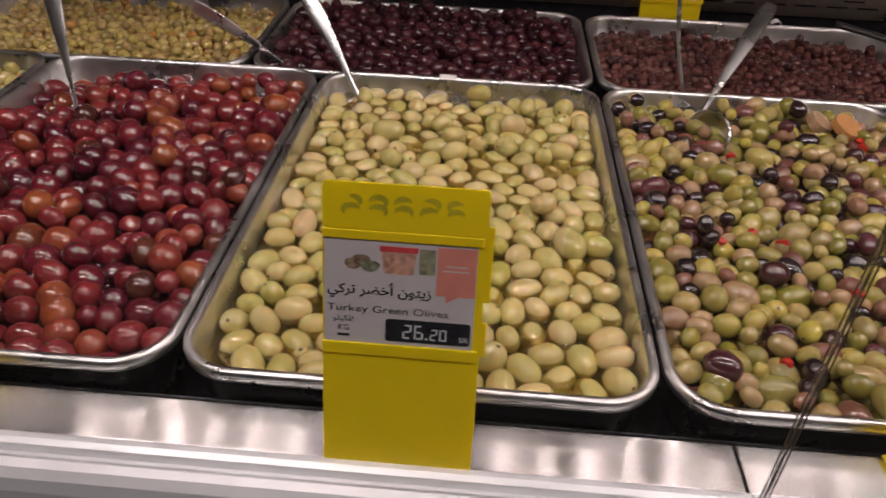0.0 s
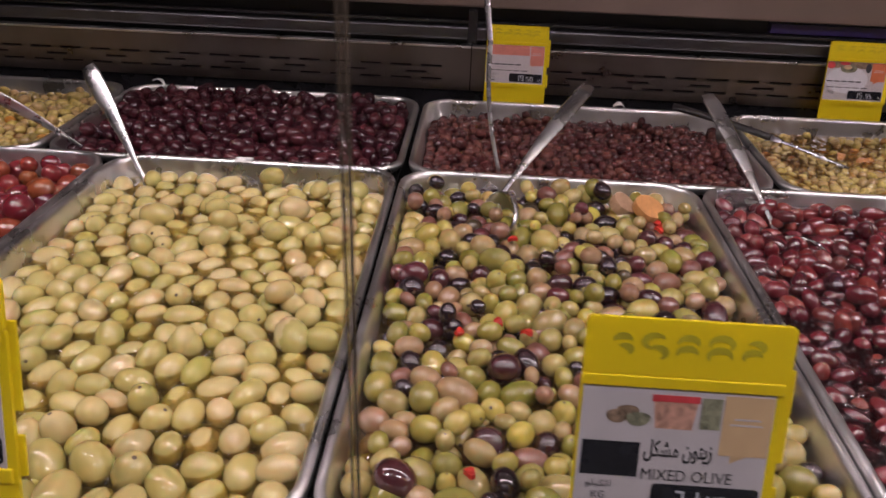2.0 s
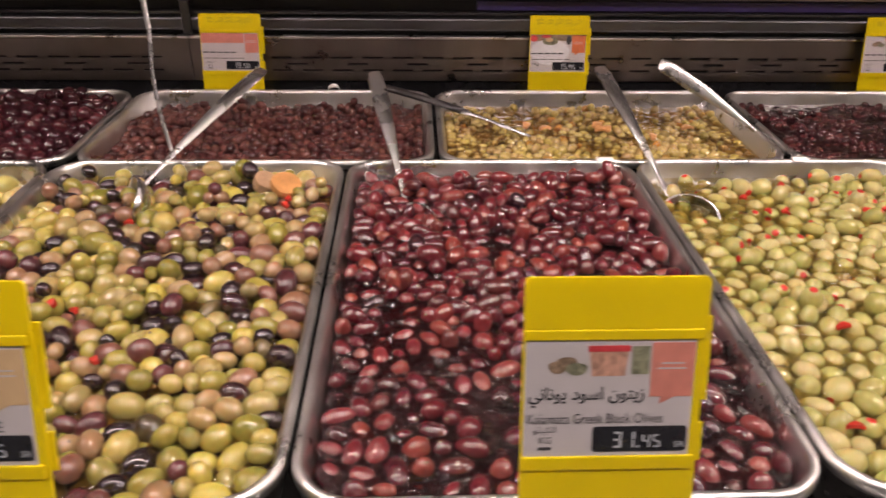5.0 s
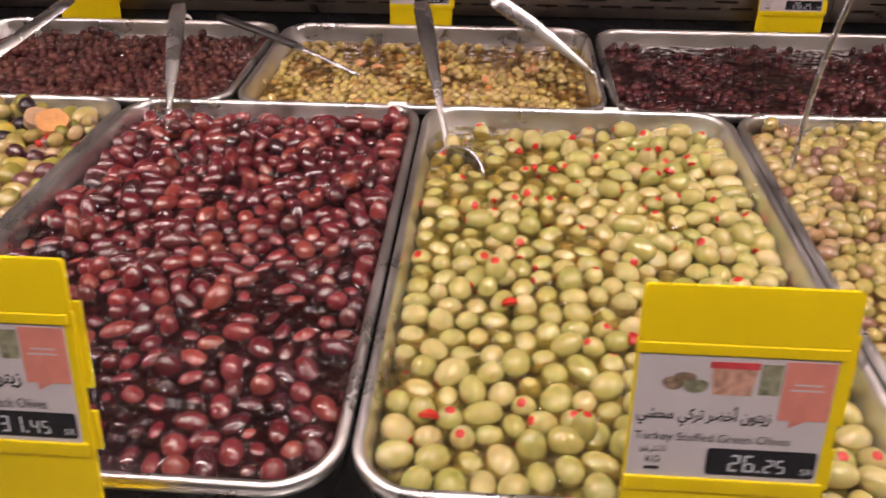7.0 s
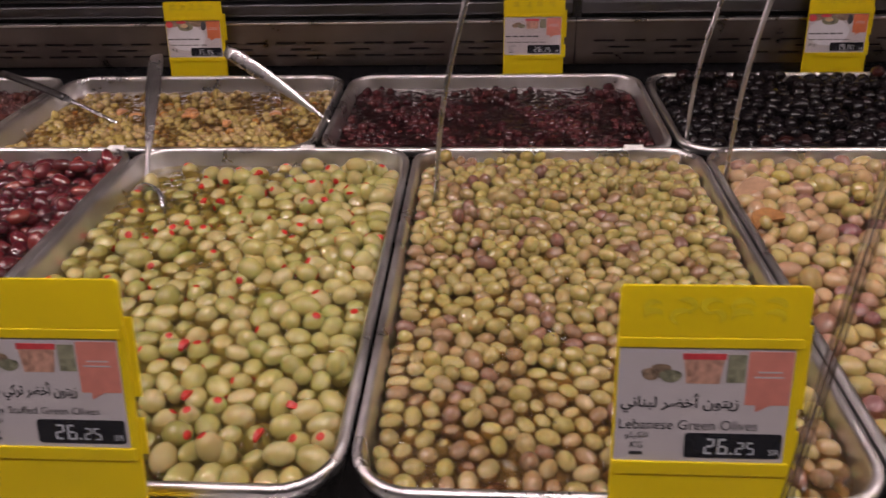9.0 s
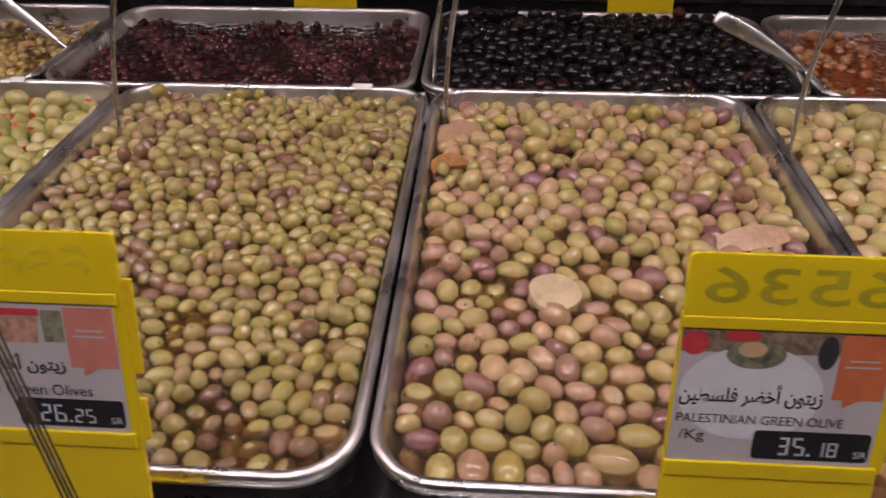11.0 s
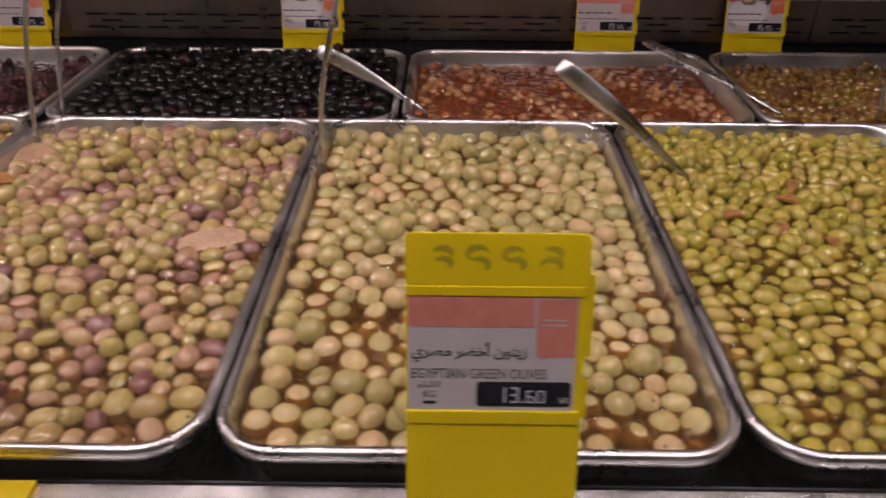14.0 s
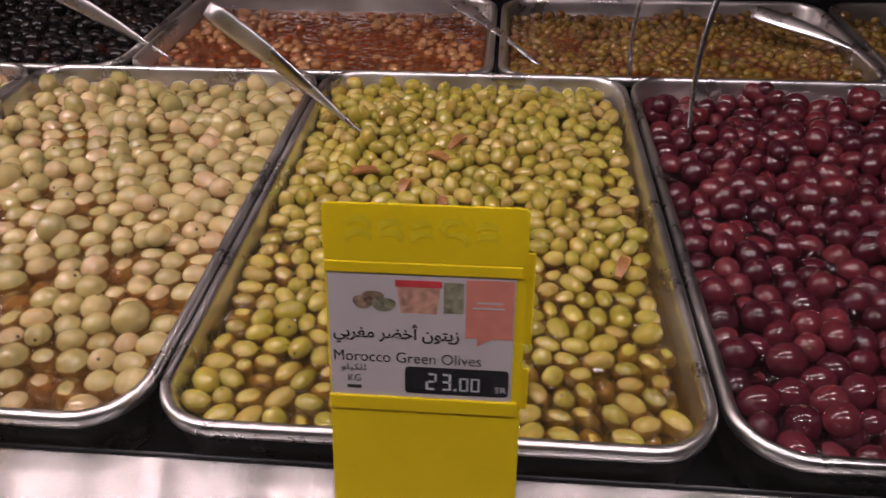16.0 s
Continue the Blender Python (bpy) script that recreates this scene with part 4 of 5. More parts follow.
for k, name, label, skin, ln, wd, br, lev, bz, heap, extra in FRONT:
    cx = P * k - 0.40
    tray("worn stainless steel tray full of olives, rounded corners and rolled rim", cx - 0.1835, cx + 0.1835, 0.355, 0.926, RIM - BED, "front olive trays")
    near = 0 <= k <= 9
    olive_filling(name, label, SK[skin], cx - 0.1705, cx + 0.1705, 0.369, 0.9125, ln, wd, lev, 11 + k, BR[br], lev - bz * wd, heap, singles=(240 if near else 0), **extra)
Q = 0.486
REAR = (
    (-1, "small_mixed_olives", "small green olives in reddish oil, rear steel tray", "salad", 0.0200, 0.0150, "red", 0.8940, 0.8840, 0.002),
    (0, "dark_purple_olives", "dark purple olives heaped in a rear steel tray", "darkpurple", 0.0260, 0.0205, "dark", 0.906, 0.886, 0.014),
    (1, "small_brown_olives", "small dark brown olives in a rear steel tray", "darkbrown", 0.0175, 0.0135, "dark", 0.8940, 0.8850, 0.002),
    (2, "olive_salad", "small yellow green olive salad with carrot bits", "salad", 0.0165, 0.0135, "murky", 0.8930, 0.8885, -0.004),
    (3, "small_dark_red_olives", "small dark red olives in dark brine, rear tray", "darkred", 0.0160, 0.0125, "dark", 0.8940, 0.8915, -0.001),
    (4, "black_olives", "shiny black olives heaped in a rear steel tray", "black", 0.0240, 0.0200, "dark", 0.906, 0.884, 0.013),
    (5, "chilli_olives", "pale olives in orange chilli oil, rear steel tray", "spiced", 0.0195, 0.0165, "red", 0.8930, 0.8915, -0.001),
    (6, "amber_olives", "small amber green olives in red oil, rear tray", "amber", 0.0180, 0.0140, "red", 0.8950, 0.8905, 0.002),
    (7, "green_rear_olives", "small green olives in a rear steel tray", "amber", 0.0190, 0.0145, "murky", 0.8940, 0.8840, 0.002),
)
for k, name, label, skin, ln, wd, br, lev, bz, heap in REAR:
    cx = 0.40 + Q * (k - 1)
    tray("wide stainless steel tray set sideways in the rear row", cx - 0.240, cx + 0.240, 0.930, 1.243, RIM - 0.006 - BED, "rear olive trays").location.z = -0.006
    olive_filling(name, label, SK[skin], cx - 0.226, cx + 0.226, 0.944, 1.229, ln, wd, lev, 41 + k, BR[br], bz, heap, seg=8, rings=6)

# ---- price tags ----
DUAL = {"\u0628": 0xFE8F, "\u062a": 0xFE95, "\u062e": 0xFEA5, "\u0633": 0xFEB1, "\u0634": 0xFEB5, "\u0636": 0xFEBD, "\u0637": 0xFEC1, "\u063a": 0xFECD,
        "\u0641": 0xFED1, "\u0643": 0xFED9, "\u0644": 0xFEDD, "\u0645": 0xFEE1, "\u0646": 0xFEE5, "\u064a": 0xFEF1, "\u062d": 0xFEA1, "\u0635": 0xFEB9}
RIGHT = {"\u0627": 0xFE8D, "\u0623": 0xFE83, "\u0631": 0xFEAD, "\u0632": 0xFEAF, "\u062f": 0xFEA9, "\u0648": 0xFEED}


def joined_arabic(text):
    """Arabic letters in their joined shapes, in the order in which they are drawn from left to right."""
    out = []
    for i, c in enumerate(text):
        before = i > 0 and text[i - 1] in DUAL
        after = c in DUAL and i + 1 < len(text) and (text[i + 1] in DUAL or text[i + 1] in RIGHT)
        if c in DUAL:
            out.append(chr(DUAL[c] + (3 if before and after else 1 if before else 2 if after else 0)))
        elif c in RIGHT:
            out.append(chr(RIGHT[c] + (1 if before else 0)))
        else:
            out.append(c)
    return "".join(reversed(out))


def lettering(text, x, y, width, height, mat, parent, z, align="LEFT", weight=0.0):
    cu = bpy.data.curves.new("lettering", "FONT")
    cu.body, cu.size, cu.resolution_u, cu.extrude = text, 1.0, 3, 0.0
    cu.offset = weight
    tmp = bpy.data.objects.new("lettering", cu)
    scene.collection.objects.link(tmp)
    bpy.context.view_layer.update()
    me = bpy.data.meshes.new_from_object(tmp)
    bpy.data.objects.remove(tmp)
    if not len(me.vertices):
        return None
    co = np.zeros(len(me.vertices) * 3)
    me.vertices.foreach_get("co", co)
    co = co.reshape(-1, 3)
    lo, hi = co.min(0), co.max(0)
    co[:, 0] = x + (co[:, 0] - lo[0]) / max(1e-6, hi[0] - lo[0]) * width
    co[:, 1] = y + (co[:, 1] - lo[1]) / max(1e-6, hi[1] - lo[1]) * height
    co[:, 2] = z
    me.vertices.foreach_set("co", co.ravel())
    me.materials.clear()
    me.materials.append(mat)
    me.update()
    ob = new("lettering", me)
    ob.parent = parent
    return ob


SEGMENTS = {"0": "abcdef", "1": "bc", "2": "abged", "3": "abgcd", "4": "fgbc", "5": "afgcd", "6": "afgedc", "7": "abc", "8": "abcdefg", "9": "abcfgd"}


def lcd_digits(text, x, y, h, parent, z, mat):
    """Seven-segment figures: tall whole units, smaller cents."""
    bm = bmesh.new()

    def bar(x0, x1, y0, y1):
        vs = [bm.verts.new(c) for c in ((x0, y0, z), (x1, y0, z), (x1, y1, z), (x0, y1, z))]
        bm.faces.new(vs)

    cents = False
    for ch in text:
        hh = h * (0.8 if cents else 1.0)
        w, t, g = hh * 0.58, hh * 0.125, hh * 0.02
        if ch == ".":
            bar(x - t * 0.2, x + t, y, y + t * 1.1)
            x += t * 2.2
            cents = True
            continue
        s = SEGMENTS[ch]
        m = y + hh / 2
        if "a" in s:
            bar(x + t + g, x + w - t - g, y + hh - t, y + hh)
        if "g" in s:
            bar(x + t + g, x + w - t - g, m - t / 2, m + t / 2)
        if "d" in s:
            bar(x + t + g, x + w - t - g, y, y + t)
        if "f" in s:
            bar(x, x + t, m + g, y + hh - g)
        if "b" in s:
            bar(x + w - t, x + w, m + g, y + hh - g)
        if "e" in s:
            bar(x, x + t, y + g, m - g)
        if "c" in s:
            bar(x + w - t, x + w, y + g, m - g)
        x += w + hh * 0.16
    return part("digits", bm, mat, parent, "pale seven-segment figures")


def scribble(rng, x0, x1, y, h, parent, z, mat):
    """Marker strokes on the far side, showing through: a row of broad bent strokes with soft ends."""
    bm = bmesh.new()
    n = rng.integers(4, 6)
    for i in range(n):
        cx = x0 + (x1 - x0) * (i + 0.5) / n
        r = h * rng.uniform(0.30, 0.42)
        for lobe in (-0.5, 0.5):
            a0, turn = rng.uniform(-1.0, 0.6), rng.uniform(2.4, 4.2)
            prev = None
            for k in range(9):
                a = a0 + turn * k / 8
                px, py = cx + r * 0.9 * math.cos(a), y + lobe * r + 0.6 * r * math.sin(a)
                w = 0.0019 * math.sin(math.pi * (k + 0.6) / 9.2)
                nx, ny = math.cos(a) * w, math.sin(a) * w
                pair = (bm.verts.new((px - nx, py - ny, z + 0.00005 * k)), bm.verts.new((px + nx, py + ny, z + 0.00005 * k)))
                if prev:
                    bm.faces.new((prev[0], prev[1], pair[1], pair[0]))
                prev = pair
    return part("marker_strokes", bm, mat, parent, "dark marker strokes showing through")


def strokes(rows, parent, mat, z):
    bm = bmesh.new()
    for x0, x1, y0, y1 in rows:
        vs = [bm.verts.new(c) for c in ((x0, y0, z), (x1, y0, z), (x1, y1, z), (x0, y1, z))]
        bm.faces.new(vs)
    return part("printed_bars", bm, mat, parent)


TW, TH = 0.101, 0.1995


def price_tag(m, price, english, arabic, style, seed, label, group, writing="faint"):
    """A folded yellow holder: header, label pocket, lower panel and foot. x across, y up the face, z towards the shopper."""
    rng = np.random.default_rng(seed)
    tag = tagged(new("price_tag"), label, "price tag", group)
    a, b = -TW / 2, TW / 2
    part("header", slab(a, b, 0.1705, TH, -0.0012, 0.0016, 0.003), YELLOW, tag, "yellow header strip")
    part("holder", slab(a, b, 0.0, 0.1712, -0.0022, 0.0004, 0.002), YELLOW, tag, "yellow plastic holder")
    part("upper_lip", boxed(a, b - 0.002, 0.1640, 0.1700, 0.0004, 0.0024, bevel=0.0006), YELLOW, tag, "yellow fold above the label")
    part("lower_lip", boxed(a, b - 0.002, 0.0855, 0.0938, 0.0004, 0.0026, bevel=0.0006), YELLOW, tag, "yellow fold below the label")
    part("side_clip", boxed(b - 0.001, b + 0.004, 0.126, 0.176, -0.004, -0.002, bevel=0.0005), YELLOW, tag, "yellow rear clip edge")
    part("side_clip", boxed(b - 0.001, b + 0.0035, 0.088, 0.112, -0.004, -0.002, bevel=0.0005), YELLOW, tag, "yellow rear clip edge")
    card = part("label_card", slab(a + 0.0012, b - 0.0052, 0.0938, 0.1640, 0.0004, 0.0011, 0.0005), PAPER, tag, "printed white label card")
    z = 0.0015
    l, r = a + 0.0012, b - 0.0052

    def patch(name, x0, x1, y0, y1, mat, text=""):
        return part(name, boxed(x0, x1, y0, y1, 0.0011, z - 0.0001), mat, card, text)

    if style == "plate":
        bm = bmesh.new()
        for cx, cy, rx, ry, zz in ((l + 0.034, 0.131, 0.033, 0.0245, 0.00125),):
            vs = [bm.verts.new((cx + rx * math.cos(t), max(0.0945, cy + ry * math.sin(t)), zz)) for t in np.linspace(0, 2 * math.pi, 28, endpoint=False)]
            bm.faces.new(vs)
        part("dish_picture", bm, WHITEP, card, "pale dish printed on the label")
        part("table_picture", boxed(l, r, 0.1520, 0.1636, 0.0010, 0.00115), BROWNP, card, "dark table printed along the label top")
        for cx, cy, rx, ry, mat in ((l + 0.006, 0.1565, 0.0062, 0.0062, REDP), (l + 0.027, 0.1605, 0.0085, 0.0030, REDP), (l + 0.034, 0.1515, 0.0135, 0.0075, GREENP),
                                    (l + 0.032, 0.1540, 0.0065, 0.0040, CREAM), (l + 0.0655, 0.1535, 0.0045, 0.0085, INK)):
            spot = bmesh.new()
            spot.faces.new([spot.verts.new((cx + rx * math.cos(t), min(0.1635, cy + ry * math.sin(t)), 0.0013 + 0.0001 * (mat == CREAM))) for t in np.linspace(0, 2 * math.pi, 18, endpoint=False)])
            part("food_picture", spot, mat, card, "food printed on the label")
        patch("promo_square", r - 0.0235, r - 0.001, 0.1300, 0.1625, ORANGEP, "orange promotion square")
    elif style == "banner":
        patch("food_picture", l, r - 0.024, 0.1455, 0.1635, SALMON, "pinkish printed banner")
        patch("promo_square", r - 0.0225, r - 0.0005, 0.1275, 0.1625, SALMON, "salmon promotion square")
    else:
        for cx, cy, rx, mat in ((l + 0.018, 0.1490, 0.0055, BROWNP), (l + 0.0285, 0.1480, 0.0062, GREENP), (l + 0.023, 0.1515, 0.0058, BROWNP)):
            dish = bmesh.new()
            dish.faces.new([dish.verts.new((cx + rx * math.cos(t), cy + (0.0026 if t < math.pi else 0.0050) * math.sin(t), 0.00125 + 0.0002 * (mat == GREENP))) for t in np.linspace(0, 2 * math.pi, 16, endpoint=False)])
            part("food_picture", dish, mat, card, "small dish printed on the label")
        tub = bmesh.new()
        tub.faces.new([tub.verts.new((l + x, y, 0.00125)) for x, y in ((0.0372, 0.1425), (0.0555, 0.1425), (0.0572, 0.1572), (0.0354, 0.1572))])
        part("food_picture", tub, PINKP, card, "tub of food printed on the label")
        patch("food_picture", l + 0.0345, l + 0.0580, 0.1570, 0.1605, REDP)
        patch("food_picture", l + 0.0590, l + 0.0690, 0.1435, 0.1600, GREENP)
        patch("promo_square", r - 0.0245, r - 0.0005, 0.1300, 0.1620, SALMON if style == "std" else CREAM, "pale promotion square")
        if style == "mixed":
            patch("black_patch", l + 0.002, l + 0.031, 0.1150, 0.1340, LCD, "black blanked-out patch")
    strokes([(r - 0.019, r - 0.006, 0.1495, 0.1505), (r - 0.021, r - 0.005, 0.1465, 0.1475)], card, PAPER, z + 0.0002)
    bm = bmesh.new()
    vs = [bm.verts.new(c) for c in ((r - 0.0185, 0.1300, z - 0.0002), (r - 0.0105, 0.1300, z - 0.0002), (r - 0.0185, 0.1255, z - 0.0002))]
    bm.faces.new(vs[::-1])
    part("promo_point", bm, ORANGEP if style == "plate" else CREAM if style == "mixed" else SALMON, card)
    lcd = part("lcd", slab(r - 0.0555, r - 0.0015, 0.0965, 0.1120, 0.0011, z, 0.0022), LCD, card, "black price display")
    lcd_digits(price, r - 0.0445 if len(price) > 4 else r - 0.040, 0.0990, 0.0100, lcd, z + 0.0003, SEG)
    lettering("SR", r - 0.0085, 0.0990, 0.0060, 0.0036, SEG, lcd, z + 0.0003)
    al = l + (0.033 if style == "mixed" else 0.002)
    if arabic:
        lettering(joined_arabic(arabic), al, 0.1240, r - 0.0275 - al, 0.0125, INK, card, z, weight=0.02)
    else:
        strokes([(l + 0.002 + i * 0.0115, l + 0.011 + i * 0.0115, 0.1270, 0.1295) for i in range(5)], card, INK, z)
    if english:
        lettering(english, al, 0.1140 if style != "plate" else 0.1150, (r - 0.016 - al), 0.0062 if style != "plate" else 0.0048, INK, card, z)
    else:
        strokes([(l + 0.004 + i * 0.0135, l + 0.015 + i * 0.0135, 0.1165, 0.1180) for i in range(5)], card, INK, z)
    if style == "plate":
        lettering("/Kg", l + 0.004, 0.1040, 0.0120, 0.0072, INK, card, z)
    else:
        lettering(joined_arabic("\u0644\u0644\u0643\u064a\u0644\u0648"), l + 0.0055, 0.1075, 0.0130, 0.0048, INK, card, z)
        lettering("KG", l + 0.009, 0.1020, 0.0068, 0.0040, INK, card, z)
        strokes([(l + 0.0085, l + 0.0160, 0.0978, 0.0998)], card, INK, z)
    if style == "plate" and english:
        # figures written on the far side, seen in reverse
        ob = lettering("6536", b - 0.008, 0.1765, -(TW - 0.016), 0.0175, STRONGMARK, tag, 0.0018, weight=0.01)
        ob.name = "marker_figures"
    elif writing:
        scribble(rng, a + 0.01, b - 0.012, 0.1850, 0.016, tag, 0.0018, STRONGMARK if writing == "strong" else MARKER)
    # foot: a flat plate folded back along the ledge
    bm = bmesh.new()
    lo = [(-TW / 2 + 0.002, 0.0006, -0.0025), (TW / 2 - 0.002, 0.0006, -0.0025), (TW / 2 + 0.001, 0.0006, -0.044), (-TW / 2 - 0.001, 0.0006, -0.044)]
    v0 = [bm.verts.new(c) for c in lo]
    v1 = [bm.verts.new((x, y + 0.0018, zz)) for x, y, zz in lo]
    bm.faces.new(v0[::-1])
    bm.faces.new(v1)
    for i in range(4):
        j = (i + 1) % 4
        bm.faces.new((v0[i], v0[j], v1[j], v1[i]))
    bmesh.ops.recalc_face_normals(bm, faces=bm.faces[:])
    foot = part("foot", bm, YELLOW, tag, "yellow flat foot")
    foot.rotation_euler = (radians(FOOT_TURN), 0, 0)
    tag.matrix_world = m
    return tag


LEAN = 15.7
FOOT_TURN = LEAN
ZAY = "\u0632\u064a\u062a\u0648\u0646 "
AKH = "\u0623\u062e\u0636\u0631 "
TAGS = (
    # x, turn, price, english, arabic, style
    (-0.405, 0, "28.50", "", "", "std", "yellow shelf price tag with a printed label card on the ledge"),
    (-0.0355, 0, "26.20", "Turkey Green Olives", ZAY + AKH + "\u062a\u0631\u0643\u064a", "std", "yellow price tag reading Turkey Green Olives 26.20"),
    (0.358, 0, "31.45", "MIXED OLIVE", ZAY + "\u0645\u0634\u0643\u0644", "mixed", "yellow price tag reading MIXED OLIVE 31.45"),
    (0.7215, 0, "31.45", "Kalamata Greek Black Olives", ZAY + "\u0627\u0633\u0648\u062f \u064a\u0648\u0646\u0627\u0646\u064a", "std", "yellow price tag for Greek black olives 31.45"),
    (1.105, 0, "26.25", "Turkey Stuffed Green Olives", ZAY + AKH + "\u062a\u0631\u0643\u064a \u0645\u062d\u0634\u064a", "std", "yellow price tag for stuffed green olives 26.25"),
    (1.4845, 0, "26.25", "Lebanese Green Olives", ZAY + AKH + "\u0644\u0628\u0646\u0627\u0646\u064a", "std", "yellow price tag reading Lebanese Green Olives 26.25"),
    (1.844, 0, "35.18", "PALESTINIAN GREEN OLIVE", ZAY + AKH + "\u0641\u0644\u0633\u0637\u064a\u0646", "plate", "yellow price tag reading PALESTINIAN GREEN OLIVE 35.18"),
    (2.195, 0, "13.60", "EGYPTIAN GREEN OLIVES", ZAY + AKH + "\u0645\u0635\u0631\u064a", "banner", "yellow price tag reading EGYPTIAN GREEN OLIVES 13.60"),
    (2.5635, 0, "23.00", "Morocco Green Olives", ZAY + AKH + "\u0645\u063a\u0631\u0628\u064a", "std", "yellow price tag reading Morocco Green Olives 23.00"),
)
for i, (tx, turn, price, english, arabic, style, label) in enumerate(TAGS):
    price_tag(pose(tx, 0.3055, 0.8945, 90 - LEAN, 0, turn), price, english, arabic, style, 70 + i, label, "front price tags", {"26.20": "strong", "13.60": "strong"}.get(price, "strong" if style == "mixed" else "" if i in (3, 4) else "faint"))
LEAN_REAR = 13.0
FOOT_TURN = LEAN_REAR
for i, (tx, price, style) in enumerate(((0.307, "19.50", "banner"), (0.859, "15.95", "plate"), (1.4395, "26.25", "std"), (1.936, "19.00", "plate"), (2.431, "19.50", "banner"), (2.681, "15.95", "plate"))):
    price_tag(pose(tx, 1.252, 0.8575, 90 - LEAN_REAR, 0, 0) @ Matrix.Diagonal((1, 0.87, 1, 1)), price, "", "", style, 90 + i, "yellow price tag standing behind the rear trays", "rear price tags")

# ---- spoons ----


def sweep(points, widths, thick, segs=10):
    """A bar along a bent path: oval in section, its width given at each point."""
    bm = bmesh.new()
    pts = [Vector(p) for p in points]
    rings = []
    side0 = None
    for i, p in enumerate(pts):
        d = (pts[min(i + 1, len(pts) - 1)] - pts[max(i - 1, 0)]).normalized()
        side = Vector((1, 0, 0)) - d * d.x if side0 is None else side0 - d * side0.dot(d)
        side.normalize()
        side0 = side
        up = d.cross(side)
        rings.append([bm.verts.new(p + side * (math.cos(2 * math.pi * k / segs) * widths[i] / 2) + up * (math.sin(2 * math.pi * k / segs) * thick / 2)) for k in range(segs)])
    for a, b in zip(rings, rings[1:]):
        for k in range(segs):
            j = (k + 1) % segs
            bm.faces.new((a[k], a[j], b[j], b[k]))
    bm.faces.new(rings[0][::-1])
    bm.faces.new(rings[-1])
    bmesh.ops.recalc_face_normals(bm, faces=bm.faces[:])
    return bm


def bowl_mesh(length, width, depth):
    bm = bmesh.new()
    outer, rows = [], []
    for shell in (1.0, 0.93):
        grid = []
        for i in range(6):
            t = i / 5 * math.pi / 2
            grid.append([bm.verts.new((length / 2 * math.cos(t) * math.cos(a) * shell, width / 2 * math.cos(t) * math.sin(a) * shell, -depth * math.sin(t) * shell))
                         for a in np.linspace(0, 2 * math.pi, 18, endpoint=False)])
        rows.append(grid)
        for a, b in zip(grid, grid[1:]):
            for k in range(18):
                j = (k + 1) % 18
                bm.faces.new((a[k], a[j], b[j], b[k]))
    for k in range(18):
        j = (k + 1) % 18
        bm.faces.new((rows[0][0][k], rows[0][0][j], rows[1][0][j], rows[1][0][k]))
    bmesh.ops.remove_doubles(bm, verts=bm.verts[:], dist=1e-5)
    bmesh.ops.recalc_face_normals(bm, faces=bm.faces[:])
    return bm


def spoon(entry, tip, kind, label, rest=None, sag=0.005):
    """A serving spoon whose bowl is sunk at entry and whose handle ends at tip."""
    s = tagged(new("serving_spoon"), label, "spoon", "serving spoons")
    e, t = Vector(entry), Vector(tip)
    n = 14
    path = [e.lerp(t, i / n) + Vector((0, 0, sag * math.sin(math.pi * i / n))) for i in range(n + 1)]
    if kind == "ladle":
        w = [0.0055 + 0.003 * (i / n) ** 2 for i in range(n + 1)]
        thick = 0.0040
        path = [p - Vector((0.008 * math.sin(math.pi * min(1.0, i / (0.7 * n))), 0, 0)) for i, p in enumerate(path)]
    elif kind == "black":
        w = [0.006 if i < 6 else 0.013 for i in range(n + 1)]
        thick = 0.006
    else:
        w = [0.0065 + 0.016 * max(0.0, min(1.0, (i / n - 0.2) / 0.5)) for i in range(n + 1)]
        w[-1] *= 0.75
        thick = 0.0035
    if kind == "black":
        part("stem", sweep(path[:7], w[:7], 0.004), SPOON, s, "", True)
        part("grip", sweep(path[6:], w[6:], 0.009), HANDLE, s, "black plastic grip", True)
    else:
        part("handle", sweep(path, w, thick), SPOON, s, "", True)
    d = e - t
    d.z = 0
    ang = math.atan2(d.y, d.x)
    size = (0.075, 0.055, 0.022) if kind != "ladle" else (0.07, 0.065, 0.028)
    bowl = part("bowl", bowl_mesh(*size), SPOON, s, "", True)
    bowl.matrix_local = Matrix.Translation(e + Vector((math.cos(ang) * size[0] * 0.45, math.sin(ang) * size[0] * 0.45, -0.014))) @ pose(0, 0, 0, 0, 18, math.degrees(ang))
    if rest:
        # the bowl lies askew among the fruits: offset, turn and roll
        bowl.matrix_local = Matrix.Translation(e + Vector(rest[:3])) @ pose(0, 0, 0, 0, 0, rest[3]) @ pose(0, 0, 0, rest[4], 0, 0)
    return s


